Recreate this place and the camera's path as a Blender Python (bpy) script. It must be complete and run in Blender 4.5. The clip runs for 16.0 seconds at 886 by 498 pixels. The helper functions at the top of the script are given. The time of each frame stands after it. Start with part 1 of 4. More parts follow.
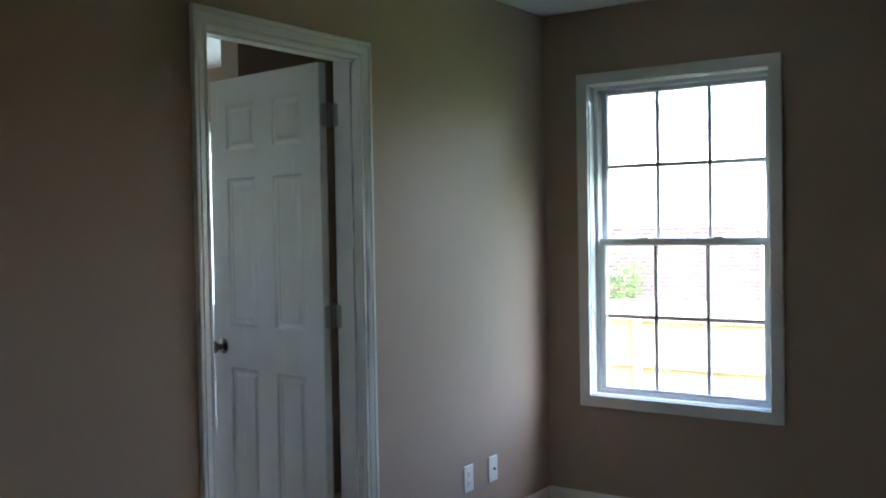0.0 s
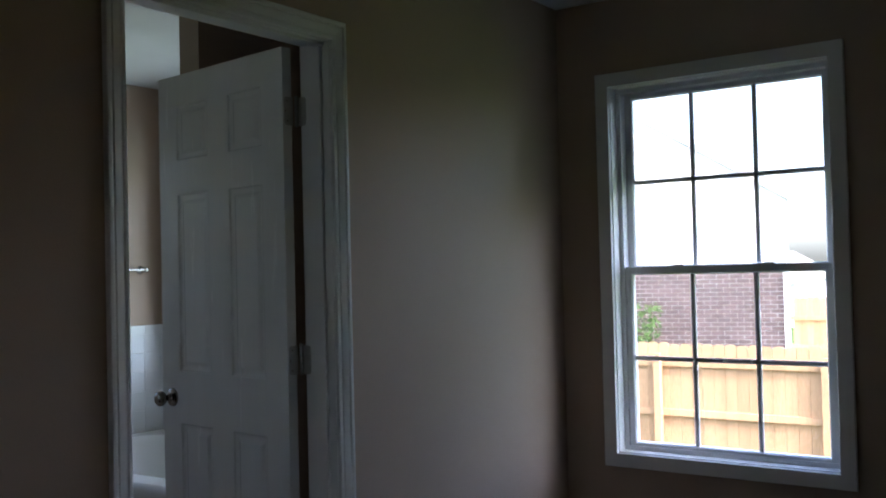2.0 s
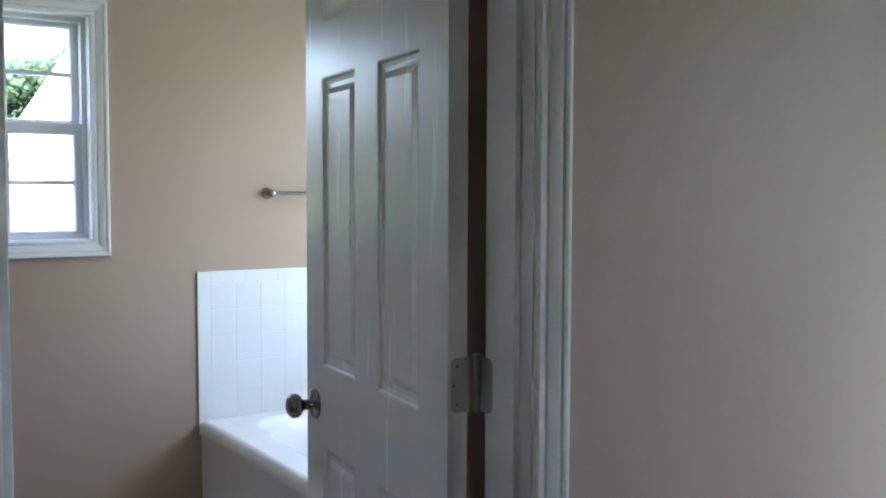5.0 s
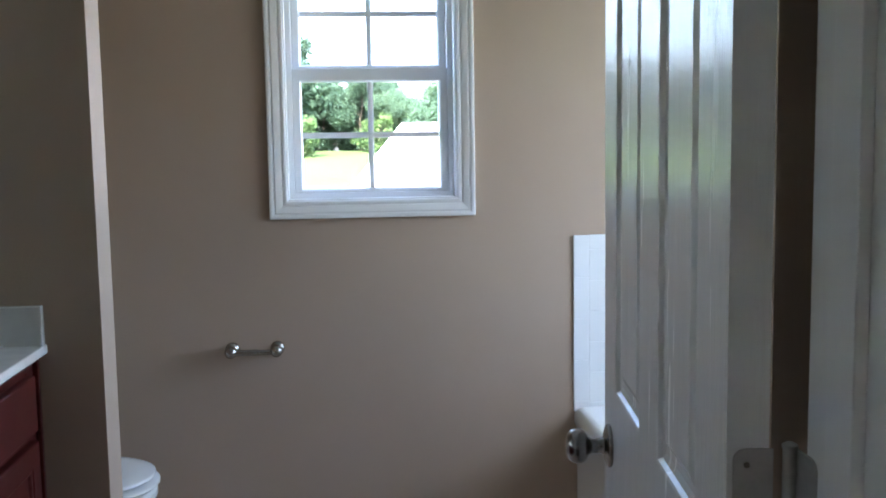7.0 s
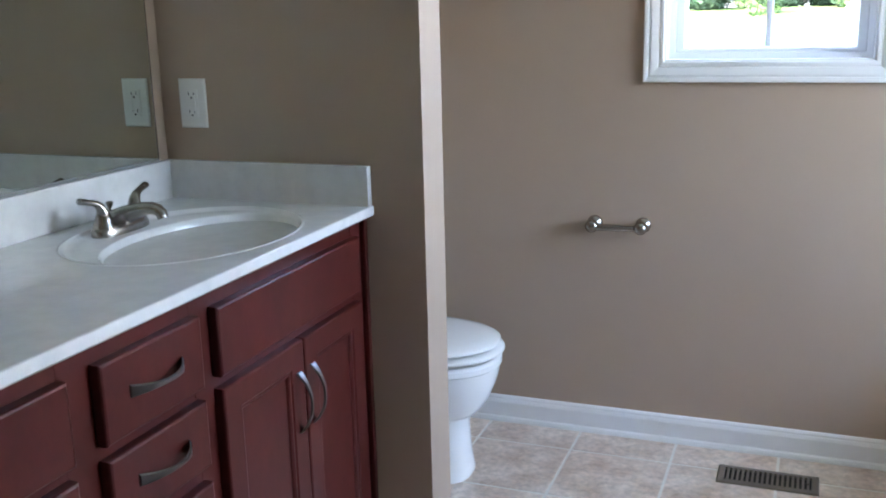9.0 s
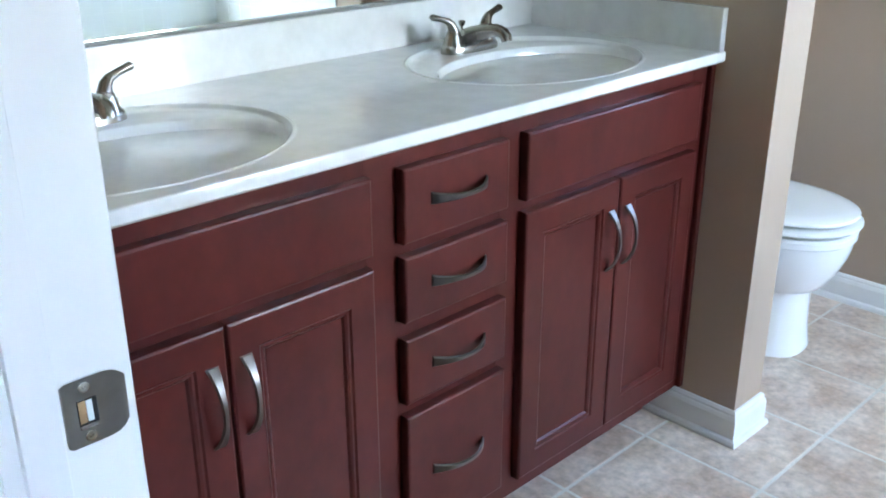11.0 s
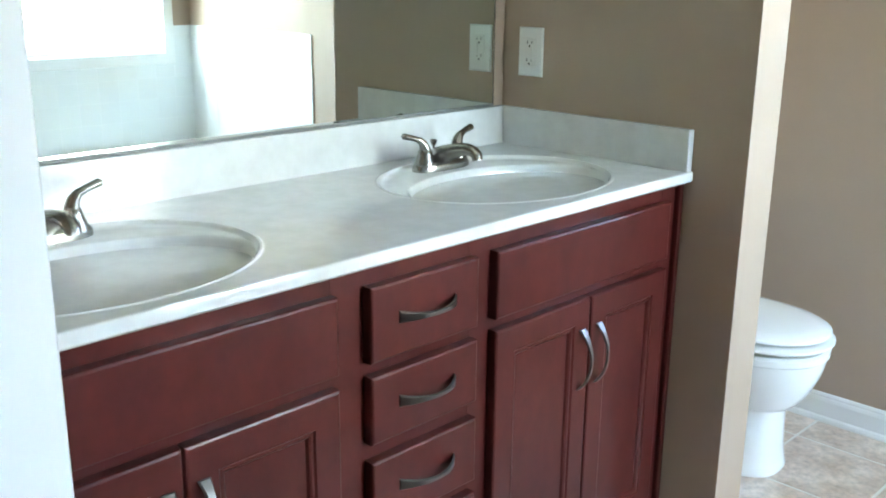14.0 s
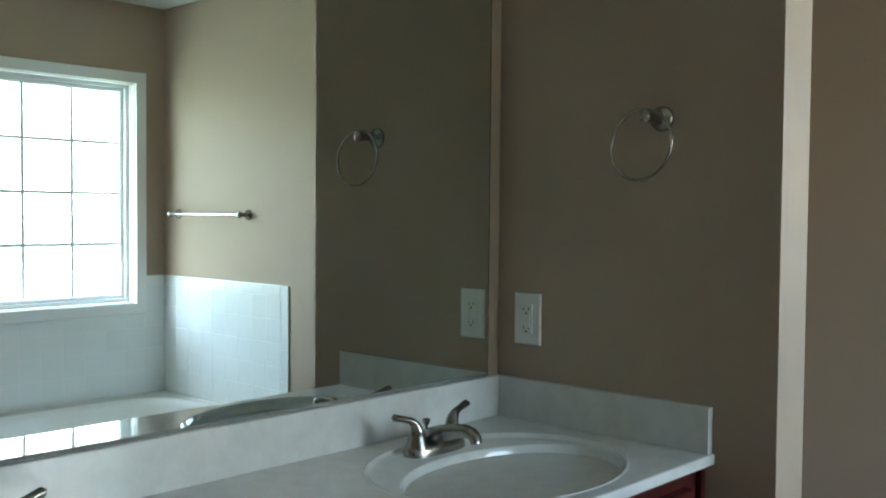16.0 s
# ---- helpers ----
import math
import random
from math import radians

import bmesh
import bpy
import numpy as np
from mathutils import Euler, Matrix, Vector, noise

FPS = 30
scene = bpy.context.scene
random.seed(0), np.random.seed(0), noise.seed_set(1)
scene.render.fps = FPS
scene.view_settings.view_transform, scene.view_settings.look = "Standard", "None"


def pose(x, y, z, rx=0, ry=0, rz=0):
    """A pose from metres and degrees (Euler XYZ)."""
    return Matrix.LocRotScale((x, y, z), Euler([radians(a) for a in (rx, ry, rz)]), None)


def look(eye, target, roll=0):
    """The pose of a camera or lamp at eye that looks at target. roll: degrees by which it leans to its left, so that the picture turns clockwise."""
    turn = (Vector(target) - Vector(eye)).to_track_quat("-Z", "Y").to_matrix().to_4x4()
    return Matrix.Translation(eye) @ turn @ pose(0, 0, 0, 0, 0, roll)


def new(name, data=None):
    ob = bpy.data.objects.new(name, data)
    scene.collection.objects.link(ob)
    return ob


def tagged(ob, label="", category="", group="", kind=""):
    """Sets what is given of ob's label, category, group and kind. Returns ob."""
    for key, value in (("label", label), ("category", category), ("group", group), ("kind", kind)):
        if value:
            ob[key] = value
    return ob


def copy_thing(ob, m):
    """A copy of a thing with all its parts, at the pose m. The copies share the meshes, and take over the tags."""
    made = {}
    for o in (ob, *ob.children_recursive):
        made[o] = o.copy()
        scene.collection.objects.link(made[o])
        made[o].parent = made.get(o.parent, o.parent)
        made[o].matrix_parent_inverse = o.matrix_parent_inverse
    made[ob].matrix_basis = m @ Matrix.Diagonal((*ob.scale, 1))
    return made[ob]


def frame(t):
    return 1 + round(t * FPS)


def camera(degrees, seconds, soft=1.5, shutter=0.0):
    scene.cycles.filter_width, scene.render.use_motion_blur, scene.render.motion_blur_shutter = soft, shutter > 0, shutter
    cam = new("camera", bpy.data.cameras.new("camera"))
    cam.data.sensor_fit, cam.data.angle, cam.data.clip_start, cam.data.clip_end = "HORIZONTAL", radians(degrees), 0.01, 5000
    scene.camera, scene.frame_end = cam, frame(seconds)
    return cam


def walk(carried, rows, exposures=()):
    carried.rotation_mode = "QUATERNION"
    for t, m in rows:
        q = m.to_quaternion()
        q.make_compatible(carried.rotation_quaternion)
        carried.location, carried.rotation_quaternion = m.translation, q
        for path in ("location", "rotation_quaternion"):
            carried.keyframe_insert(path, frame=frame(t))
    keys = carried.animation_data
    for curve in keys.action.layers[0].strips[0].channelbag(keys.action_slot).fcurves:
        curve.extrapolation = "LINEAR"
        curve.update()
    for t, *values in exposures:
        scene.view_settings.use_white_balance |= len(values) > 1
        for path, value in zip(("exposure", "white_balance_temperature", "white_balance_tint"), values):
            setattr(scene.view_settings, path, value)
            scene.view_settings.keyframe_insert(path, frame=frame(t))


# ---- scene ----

# ---------------------------------------------------------------- camera
cam = camera(49.3, 16.0, soft=1.9)
PATH = [
    (0, (-2.076, -2.323, 1.415), (-0.432, -1.186, 1.364), -1.0),
    (0.5, (-1.955, -2.348, 1.355), (-0.396, -1.096, 1.311), 1.4),
    (1, (-1.866, -2.199, 1.345), (-0.263, -1.005, 1.281), 0.2),
    (1.5, (-1.709, -2.04, 1.372), (0.007, -1.013, 1.356), -0.8),
    (2, (-1.461, -1.963, 1.334), (0.172, -0.809, 1.379), -1.4),
    (2.5, (-1.267, -1.861, 1.385), (0.281, -0.596, 1.455), -0.9),
    (3, (-1.054, -1.703, 1.376), (0.486, -0.429, 1.455), 0.1),
    (5.5, (0.009, -1.03, 1.378), (0.854, 0.776, 1.227), -0.3),
    (6, (0.172, -0.92, 1.384), (0.698, 1.002, 1.209), -0.5),
    (6.5, (0.294, -0.737, 1.358), (0.567, 1.23, 1.127), -0.3),
    (7, (0.371, -0.612, 1.365), (0.568, 1.368, 1.159), -0.9),
    (7.5, (0.427, -0.515, 1.372), (0.556, 1.472, 1.181), -1.2),
    (8, (0.517, -0.376, 1.355), (0.315, 1.603, 1.148), -0.2),
    (8.5, (0.535, -0.29, 1.32), (-0.041, 1.602, 1.022), -1.4),
    (9, (0.597, -0.289, 1.347), (-0.103, 1.524, 0.877), -1.4),
    (9.5, (0.661, -0.235, 1.339), (-0.307, 1.447, 0.855), 1.8),
    (10, (0.708, -0.222, 1.348), (-0.617, 1.172, 0.798), 0.5),
    (12.5, (0.736, -0.172, 1.294), (-0.52, 1.108, 0.409), 0.2),
    (13, (0.731, -0.176, 1.297), (-0.521, 1.142, 0.463), 0.4),
    (13.5, (0.729, -0.188, 1.307), (-0.558, 1.169, 0.6), 0.1),
    (14, (0.729, -0.18, 1.337), (-0.616, 1.195, 0.789), 0.6),
    (14.5, (0.721, -0.171, 1.36), (-0.66, 1.221, 0.968), 0.9),
    (15, (0.682, -0.143, 1.394), (-0.716, 1.261, 1.122), 0.8),
    (15.5, (0.602, -0.131, 1.387), (-0.764, 1.323, 1.246), 1.2),
    (16, (0.554, -0.068, 1.396), (-0.803, 1.399, 1.322), 0.5),
]
EXPOSURES = [(0.0, 4.62, 5800, 10), (0.6, 4.25, 5800, 12), (1.5, 3.65, 5800, 14), (2.5, 3.25, 5950, 18), (3.2, 3.68, 6000, 19), (5.5, 4.76, 6000, 15), (7.0, 4.74, 5900, 17), (8.0, 4.9, 5900, 17), (8.5, 5.2, 5850, 15), (9.0, 5.5, 5950, 18), (10.0, 5.72, 5900, 13), (12.5, 6.52, 6150, 11), (13.2, 6.54, 6250, 9), (14.0, 6.18, 6200, 6), (14.6, 5.52, 6200, 3), (15.2, 5.0, 6200, 3), (16.0, 4.74, 6200, 4)]
walk(cam, [(t, look(eye, target, roll)) for t, eye, target, roll in PATH], EXPOSURES)

# ---------------------------------------------------------------- daylight
SUN_DIR = Vector((-0.22, -0.60, 0.77)).normalized()  # towards the sun
world = bpy.data.worlds.new("world")
scene.world = world
world.use_nodes = True
wt = world.node_tree
sky = wt.nodes.new("ShaderNodeTexSky")
sky.sky_type = "NISHITA"
sky.sun_disc = False
sky.sun_elevation = math.asin(SUN_DIR.z)
sky.sun_rotation = math.atan2(SUN_DIR.x, SUN_DIR.y)
sky.dust_density = 4.0
sky.air_density = 1.0
bgn = wt.nodes["Background"]
bgn.inputs["Strength"].default_value = 0.14
wt.links.new(sky.outputs[0], bgn.inputs[0])
sun_data = bpy.data.lights.new("sun", "SUN")
sun_data.energy = 1.2
sun_data.angle = radians(10)
sun_data.color = (1.0, 0.95, 0.87)
sun_ob = new("sun", sun_data)
sun_ob.matrix_world = look(SUN_DIR * 40, (0, 0, 0))
# sky light in the opening of the window over the tub
tub_sky = bpy.data.lights.new("tub_window_sky", "AREA")
tub_sky.shape = "RECTANGLE"
tub_sky.size, tub_sky.size_y = 1.10, 1.14
tub_sky.energy = 0.95
tub_sky.color = (0.79, 0.97, 0.97)
new("tub_window_sky", tub_sky).matrix_world = look((2.37, 1.947, 1.482), (0.0, 1.947, 1.482))


# ---------------------------------------------------------------- materials
def mat(name, col, rough=0.5, metal=0.0, spec=0.5, var=0.0, var_scale=3.0, grain=0.0, grain_scale=60.0, bump=0.0, bump_scale=200.0, col2=None, stretch=None, coat=0.0, rnd=0.0, rough_var=0.0):
    """Principled surface with two scales of colour variation and a fine relief."""
    m = bpy.data.materials.new(name)
    m.use_nodes = True
    nt = m.node_tree
    p = nt.nodes["Principled BSDF"]
    p.inputs["Roughness"].default_value = rough
    p.inputs["Metallic"].default_value = metal
    p.inputs["Specular IOR Level"].default_value = spec
    p.inputs["Coat Weight"].default_value = coat
    p.inputs["Coat Roughness"].default_value = 0.12
    geo = nt.nodes.new("ShaderNodeNewGeometry")
    src = geo.outputs["Position"]
    if stretch:
        mp = nt.nodes.new("ShaderNodeMapping")
        mp.inputs["Scale"].default_value = stretch
        nt.links.new(src, mp.inputs["Vector"])
        src = mp.outputs[0]

    def noise_tex(scale, detail=4.0, rgh=0.6):
        n = nt.nodes.new("ShaderNodeTexNoise")
        n.inputs["Scale"].default_value = scale
        n.inputs["Detail"].default_value = detail
        n.inputs["Roughness"].default_value = rgh
        nt.links.new(src, n.inputs["Vector"])
        return n

    c2 = col2 or tuple(c * (1 - var) for c in col)
    n1 = noise_tex(var_scale)
    ramp = nt.nodes.new("ShaderNodeMapRange")
    ramp.inputs["From Min"].default_value = 0.35
    ramp.inputs["From Max"].default_value = 0.65
    nt.links.new(n1.outputs["Fac"], ramp.inputs["Value"])
    mix = nt.nodes.new("ShaderNodeMix")
    mix.data_type = "RGBA"
    mix.inputs[6].default_value = (*col, 1)
    mix.inputs[7].default_value = (*c2, 1)
    nt.links.new(ramp.outputs[0], mix.inputs[0])
    out = mix.outputs[2]
    if grain:
        n2 = noise_tex(grain_scale, 3.0)
        mr = nt.nodes.new("ShaderNodeMapRange")
        mr.inputs["From Min"].default_value = 0.3
        mr.inputs["From Max"].default_value = 0.7
        mr.inputs["To Min"].default_value = 1 - grain
        mr.inputs["To Max"].default_value = 1 + grain * 0.5
        nt.links.new(n2.outputs["Fac"], mr.inputs["Value"])
        mu = nt.nodes.new("ShaderNodeMix")
        mu.data_type = "RGBA"
        mu.blend_type = "MULTIPLY"
        mu.inputs[0].default_value = 1.0
        nt.links.new(out, mu.inputs[6])
        nt.links.new(mr.outputs[0], mu.inputs[7])
        out = mu.outputs[2]
    if rnd:
        oi = nt.nodes.new("ShaderNodeObjectInfo")
        mr = nt.nodes.new("ShaderNodeMapRange")
        mr.inputs["To Min"].default_value = 1 - rnd
        mr.inputs["To Max"].default_value = 1 + rnd
        nt.links.new(oi.outputs["Random"], mr.inputs["Value"])
        mu = nt.nodes.new("ShaderNodeMix")
        mu.data_type = "RGBA"
        mu.blend_type = "MULTIPLY"
        mu.inputs[0].default_value = 1.0
        nt.links.new(out, mu.inputs[6])
        nt.links.new(mr.outputs[0], mu.inputs[7])
        out = mu.outputs[2]
    nt.links.new(out, p.inputs["Base Color"])
    if rough_var:
        n4 = noise_tex(var_scale * 2.3)
        mr = nt.nodes.new("ShaderNodeMapRange")
        mr.inputs["To Min"].default_value = max(0.02, rough - rough_var)
        mr.inputs["To Max"].default_value = min(1, rough + rough_var)
        nt.links.new(n4.outputs["Fac"], mr.inputs["Value"])
        nt.links.new(mr.outputs[0], p.inputs["Roughness"])
    if bump:
        n3 = noise_tex(bump_scale, 3.0)
        b = nt.nodes.new("ShaderNodeBump")
        b.inputs["Strength"].default_value = bump
        b.inputs["Distance"].default_value = 0.002
        nt.links.new(n3.outputs["Fac"], b.inputs["Height"])
        nt.links.new(b.outputs[0], p.inputs["Normal"])
    return m


M_WALL = mat("taupe_wall_paint", (0.420, 0.319, 0.243), 0.62, spec=0.35, var=0.05, var_scale=1.3, bump=0.25, bump_scale=170, rough_var=0.06)
M_CEIL = mat("ceiling_paint", (0.78, 0.78, 0.75), 0.85, spec=0.2, var=0.04, bump=0.5, bump_scale=120)
M_TRIM = mat("white_trim_paint", (0.80, 0.80, 0.79), 0.36, var=0.04, var_scale=4, bump=0.03, bump_scale=260, rough_var=0.08)
M_DOOR = mat("door_paint", (0.79, 0.79, 0.77), 0.25, var=0.04, var_scale=3, bump=0.30, bump_scale=55, stretch=(4.0, 4.0, 0.35), rough_var=0.08)
M_VINYL = mat("window_vinyl", (0.80, 0.81, 0.82), 0.38, var=0.03, var_scale=5)
M_CARPET = mat("carpet", (0.36, 0.30, 0.23), 0.95, spec=0.1, var=0.15, grain=0.35, grain_scale=400, bump=0.8, bump_scale=500)
M_TILE = mat("floor_tile", (0.77, 0.665, 0.575), 0.33, var=0.0, col2=(0.55, 0.415, 0.32), var_scale=9.0, grain=0.26, grain_scale=46, bump=0.12, bump_scale=60, rnd=0.06, rough_var=0.1)
M_GROUT = mat("grout", (0.80, 0.77, 0.71), 0.9, var=0.12, grain=0.15, grain_scale=200, bump=0.4)
M_WTILE = mat("wall_tile_glaze", (0.79, 0.81, 0.81), 0.12, var=0.02, bump=0.05, bump_scale=25, rnd=0.02)
M_WGROUT = mat("wall_tile_grout", (0.84, 0.85, 0.85), 0.85, var=0.08)
M_TUB = mat("tub_acrylic", (0.80, 0.80, 0.79), 0.16, var=0.03, var_scale=2)
M_CHERRY = mat("cherry_wood", (0.088, 0.0155, 0.0124), 0.32, spec=0.26, col2=(0.068, 0.0118, 0.0098), var_scale=5.0, grain=0.16, grain_scale=26, bump=0.05, bump_scale=80, stretch=(1.0, 1.0, 0.75), coat=0.10, rough_var=0.06)
M_MARBLE = mat("cultured_marble", (0.675, 0.67, 0.655), 0.045, col2=(0.645, 0.643, 0.634), var_scale=5.0, grain=0.07, grain_scale=24)
M_PORC = mat("porcelain", (0.82, 0.82, 0.80), 0.08, var=0.02)
M_NICKEL = mat("brushed_nickel", (0.38, 0.355, 0.33), 0.25, metal=1.0, var=0.08, var_scale=30, rough_var=0.06)
M_BRONZE = mat("dark_nickel", (0.20, 0.18, 0.172), 0.36, metal=1.0, var=0.1, var_scale=25, rough_var=0.06)
M_HINGE = mat("zinc_hinge", (0.50, 0.48, 0.45), 0.42, metal=0.75, var=0.12, var_scale=40, rough_var=0.08)
M_STRIKE = mat("satin_strike_metal", (0.30, 0.285, 0.27), 0.36, metal=0.9, var=0.08, var_scale=60)
M_KNOB = mat("satin_knob_metal", (0.27, 0.245, 0.225), 0.22, metal=1.0, var=0.08, var_scale=25, rough_var=0.04)
M_CHANNEL = mat("mirror_channel_metal", (0.22, 0.22, 0.21), 0.6, metal=0.4, var=0.05)
M_RAWWOOD = mat("raw_jamb_wood", (0.40, 0.24, 0.12), 0.8, var=0.2, var_scale=90)
# near-black colour that stands in for shade inside holes and slots
M_DARK = mat("painted_hole_shade", (0.015, 0.014, 0.013), 0.8, var=0.1)
M_VENT = mat("brown_vent_metal", (0.17, 0.14, 0.115), 0.4, metal=0.3, var=0.1, var_scale=20)
M_PLATE = mat("switch_plate_plastic", (0.78, 0.78, 0.75), 0.3, var=0.02)
M_RUBBER = mat("rubber_bumper", (0.75, 0.75, 0.73), 0.6, var=0.04)
M_FENCE = mat("cedar_fence", (0.47, 0.282, 0.155), 0.8, spec=0.2, var=0.2, var_scale=2.0, grain=0.2, grain_scale=30, stretch=(3, 3, 0.4), rnd=0.10, bump=0.4, bump_scale=40)
M_BRICK = mat("red_brick", (0.105, 0.074, 0.072), 0.85, spec=0.2, var=0.25, var_scale=6, grain=0.2, grain_scale=60, rnd=0.25)
M_MORTAR = mat("mortar", (0.62, 0.60, 0.57), 0.9, var=0.1)
M_SIDING = mat("white_siding", (0.80, 0.80, 0.78), 0.6, var=0.03)
M_ROOF = mat("roof_shingle", (0.42, 0.40, 0.38), 0.9, var=0.2, var_scale=0.8, grain=0.3, grain_scale=12)
M_ROOF_LIGHT = mat("pale_roof_shingle", (0.66, 0.63, 0.60), 0.9, var=0.08, var_scale=0.8, grain=0.12, grain_scale=10)
M_GRASS = mat("meadow_grass", (0.060, 0.096, 0.027), 0.9, spec=0.1, col2=(0.042, 0.070, 0.020), var_scale=0.35, grain=0.3, grain_scale=3.0)
M_BARK = mat("bark", (0.10, 0.075, 0.055), 0.9, var=0.3, var_scale=5, grain=0.3)
M_LEAF = mat("leaf", (0.070, 0.118, 0.072), 0.7, spec=0.15, col2=(0.045, 0.085, 0.055), var_scale=0.6, grain=0.3, grain_scale=2.5, rnd=0.2)
M_BUSH = mat("meadow_leaf", (0.095, 0.155, 0.045), 0.7, spec=0.15, col2=(0.06, 0.11, 0.03), var_scale=0.9, grain=0.25, grain_scale=4, rnd=0.15)

for lm in (M_LEAF, M_BUSH):
    lt = lm.node_tree
    lp = lt.nodes["Principled BSDF"]
    tl = lt.nodes.new("ShaderNodeBsdfTranslucent")
    tl.inputs[0].default_value = (0.13, 0.20, 0.10, 1)
    mx = lt.nodes.new("ShaderNodeMixShader")
    mx.inputs[0].default_value = 0.5
    lt.links.new(lp.outputs[0], mx.inputs[1])
    lt.links.new(tl.outputs[0], mx.inputs[2])
    lt.links.new(mx.outputs[0], lt.nodes["Material Output"].inputs[0])

M_MIRROR = mat("mirror_silver", (0.80, 0.86, 0.83), 0.004, metal=1.0)
M_GLASS = bpy.data.materials.new("window_glass")
M_GLASS.use_nodes = True
g_nt = M_GLASS.node_tree
g_nt.nodes.remove(g_nt.nodes["Principled BSDF"])
g_tr = g_nt.nodes.new("ShaderNodeBsdfTransparent")
g_tr.inputs[0].default_value = (0.95, 0.97, 0.96, 1)
g_gl = g_nt.nodes.new("ShaderNodeBsdfGlossy")
g_gl.inputs["Roughness"].default_value = 0.01
g_fr = g_nt.nodes.new("ShaderNodeFresnel")
g_fr.inputs["IOR"].default_value = 1.45
g_mx = g_nt.nodes.new("ShaderNodeMixShader")
g_nt.links.new(g_fr.outputs[0], g_mx.inputs[0])
g_nt.links.new(g_tr.outputs[0], g_mx.inputs[1])
g_nt.links.new(g_gl.outputs[0], g_mx.inputs[2])
g_nt.links.new(g_mx.outputs[0], g_nt.nodes["Material Output"].inputs[0])


# ---------------------------------------------------------------- mesh helpers
def mesh_of(name, bm, material, smooth=False):
    me = bpy.data.meshes.new(name)
    bmesh.ops.recalc_face_normals(bm, faces=bm.faces)
    bm.to_mesh(me)
    bm.free()
    me.materials.append(material)
    if smooth:
        for p in me.polygons:
            p.use_smooth = True
        me.set_sharp_from_angle(angle=radians(38))
    return me


def part(name, bm, material, parent=None, label="", smooth=False, at=None):
    ob = new(name, mesh_of(name, bm, material, smooth))
    if parent is not None:
        ob.parent = parent
    if at is not None:
        ob.matrix_basis = at
    if label:
        tagged(ob, label)
    return ob


def piece(name, me, parent, at):
    ob = new(name, me)
    ob.parent = parent
    ob.matrix_basis = at
    return ob


def root(name, at, label, category, group="", kind=""):
    ob = new(name)
    ob.empty_display_size = 0.05
    ob.matrix_basis = at
    return tagged(ob, label, category, group, kind)


def box(bm, x0, x1, y0, y1, z0, z1):
    v = [bm.verts.new((x, y, z)) for x in (x0, x1) for y in (y0, y1) for z in (z0, z1)]
    for f in ((0, 1, 3, 2), (4, 6, 7, 5), (0, 4, 5, 1), (2, 3, 7, 6), (0, 2, 6, 4), (1, 5, 7, 3)):
        bm.faces.new([v[i] for i in f])
    return v


def boxes(*specs, bevel=0.0):
    bm = bmesh.new()
    for s in specs:
        box(bm, *s)
    if bevel:
        bmesh.ops.bevel(bm, geom=list(bm.edges), offset=bevel, segments=2, profile=0.6, affect="EDGES")
    return bm


def rings(bm, loops, cap0=True, cap1=True, closed=True):
    """Skin a list of equal vertex loops."""
    vs = [[bm.verts.new(p) for p in lp] for lp in loops]
    n = len(vs[0])
    for a, b in zip(vs, vs[1:]):
        for i in range(n if closed else n - 1):
            j = (i + 1) % n
            bm.faces.new((a[i], a[j], b[j], b[i]))
    if cap0:
        bm.faces.new(list(reversed(vs[0])))
    if cap1:
        bm.faces.new(vs[-1])
    return vs


def turned(bm, profile, n=24, m=None):
    """Solid of revolution about local z from (radius, z) pairs."""
    m = m or Matrix()
    lps = [[m @ Vector((r * math.cos(2 * math.pi * k / n), r * math.sin(2 * math.pi * k / n), z)) for k in range(n)] for r, z in profile]
    return rings(bm, lps)


def tube(bm, pts, radii, n=14, flat=1.0):
    """Round bar along points; flat squeezes the section upright."""
    pts = [Vector(p) for p in pts]
    lps = []
    up0 = Vector((0, 0, 1))
    for i, p in enumerate(pts):
        d = (pts[min(i + 1, len(pts) - 1)] - pts[max(i - 1, 0)]).normalized()
        side = d.cross(up0)
        if side.length < 0.05:
            side = Vector((0, 1, 0))
        side.normalize()
        up = side.cross(d).normalized()
        r = radii[i] if isinstance(radii, (list, tuple)) else radii
        lps.append([p + side * (r * math.cos(2 * math.pi * k / n)) + up * (r * flat * math.sin(2 * math.pi * k / n)) for k in range(n)])
    return rings(bm, lps)


def sweep_frame(corners, profile, closed):
    """Mitred moulding. corners: (u, z, su, sz), the inner corner and the way outwards; profile: (outwards, proud). Lies in x-z, proud to -y."""
    bm = bmesh.new()
    lps = [[(u + su * d, -h, z + sz * d) for d, h in profile] for u, z, su, sz in corners]
    if closed:
        lps.append(lps[0])
    rings(bm, lps, cap0=not closed, cap1=not closed, closed=True)
    bmesh.ops.remove_doubles(bm, verts=bm.verts, dist=1e-5)
    return bm


def sweep_plan(path, profile):
    """Skirting along a plan path; profile: (out to the left of the way, z)."""
    bm = bmesh.new()
    pts = [Vector((x, y)) for x, y in path]
    lps = []
    for i, p in enumerate(pts):
        ns = []
        if i > 0:
            d = (p - pts[i - 1]).normalized()
            ns.append(Vector((-d.y, d.x)))
        if i < len(pts) - 1:
            d = (pts[i + 1] - p).normalized()
            ns.append(Vector((-d.y, d.x)))
        if len(ns) == 2:
            nn = (ns[0] + ns[1]).normalized()
            nn = nn / max(0.2, nn.dot(ns[0]))
        else:
            nn = ns[0]
        lps.append([(p.x + nn.x * o, p.y + nn.y * o, z) for o, z in profile])
    rings(bm, lps)
    return bm


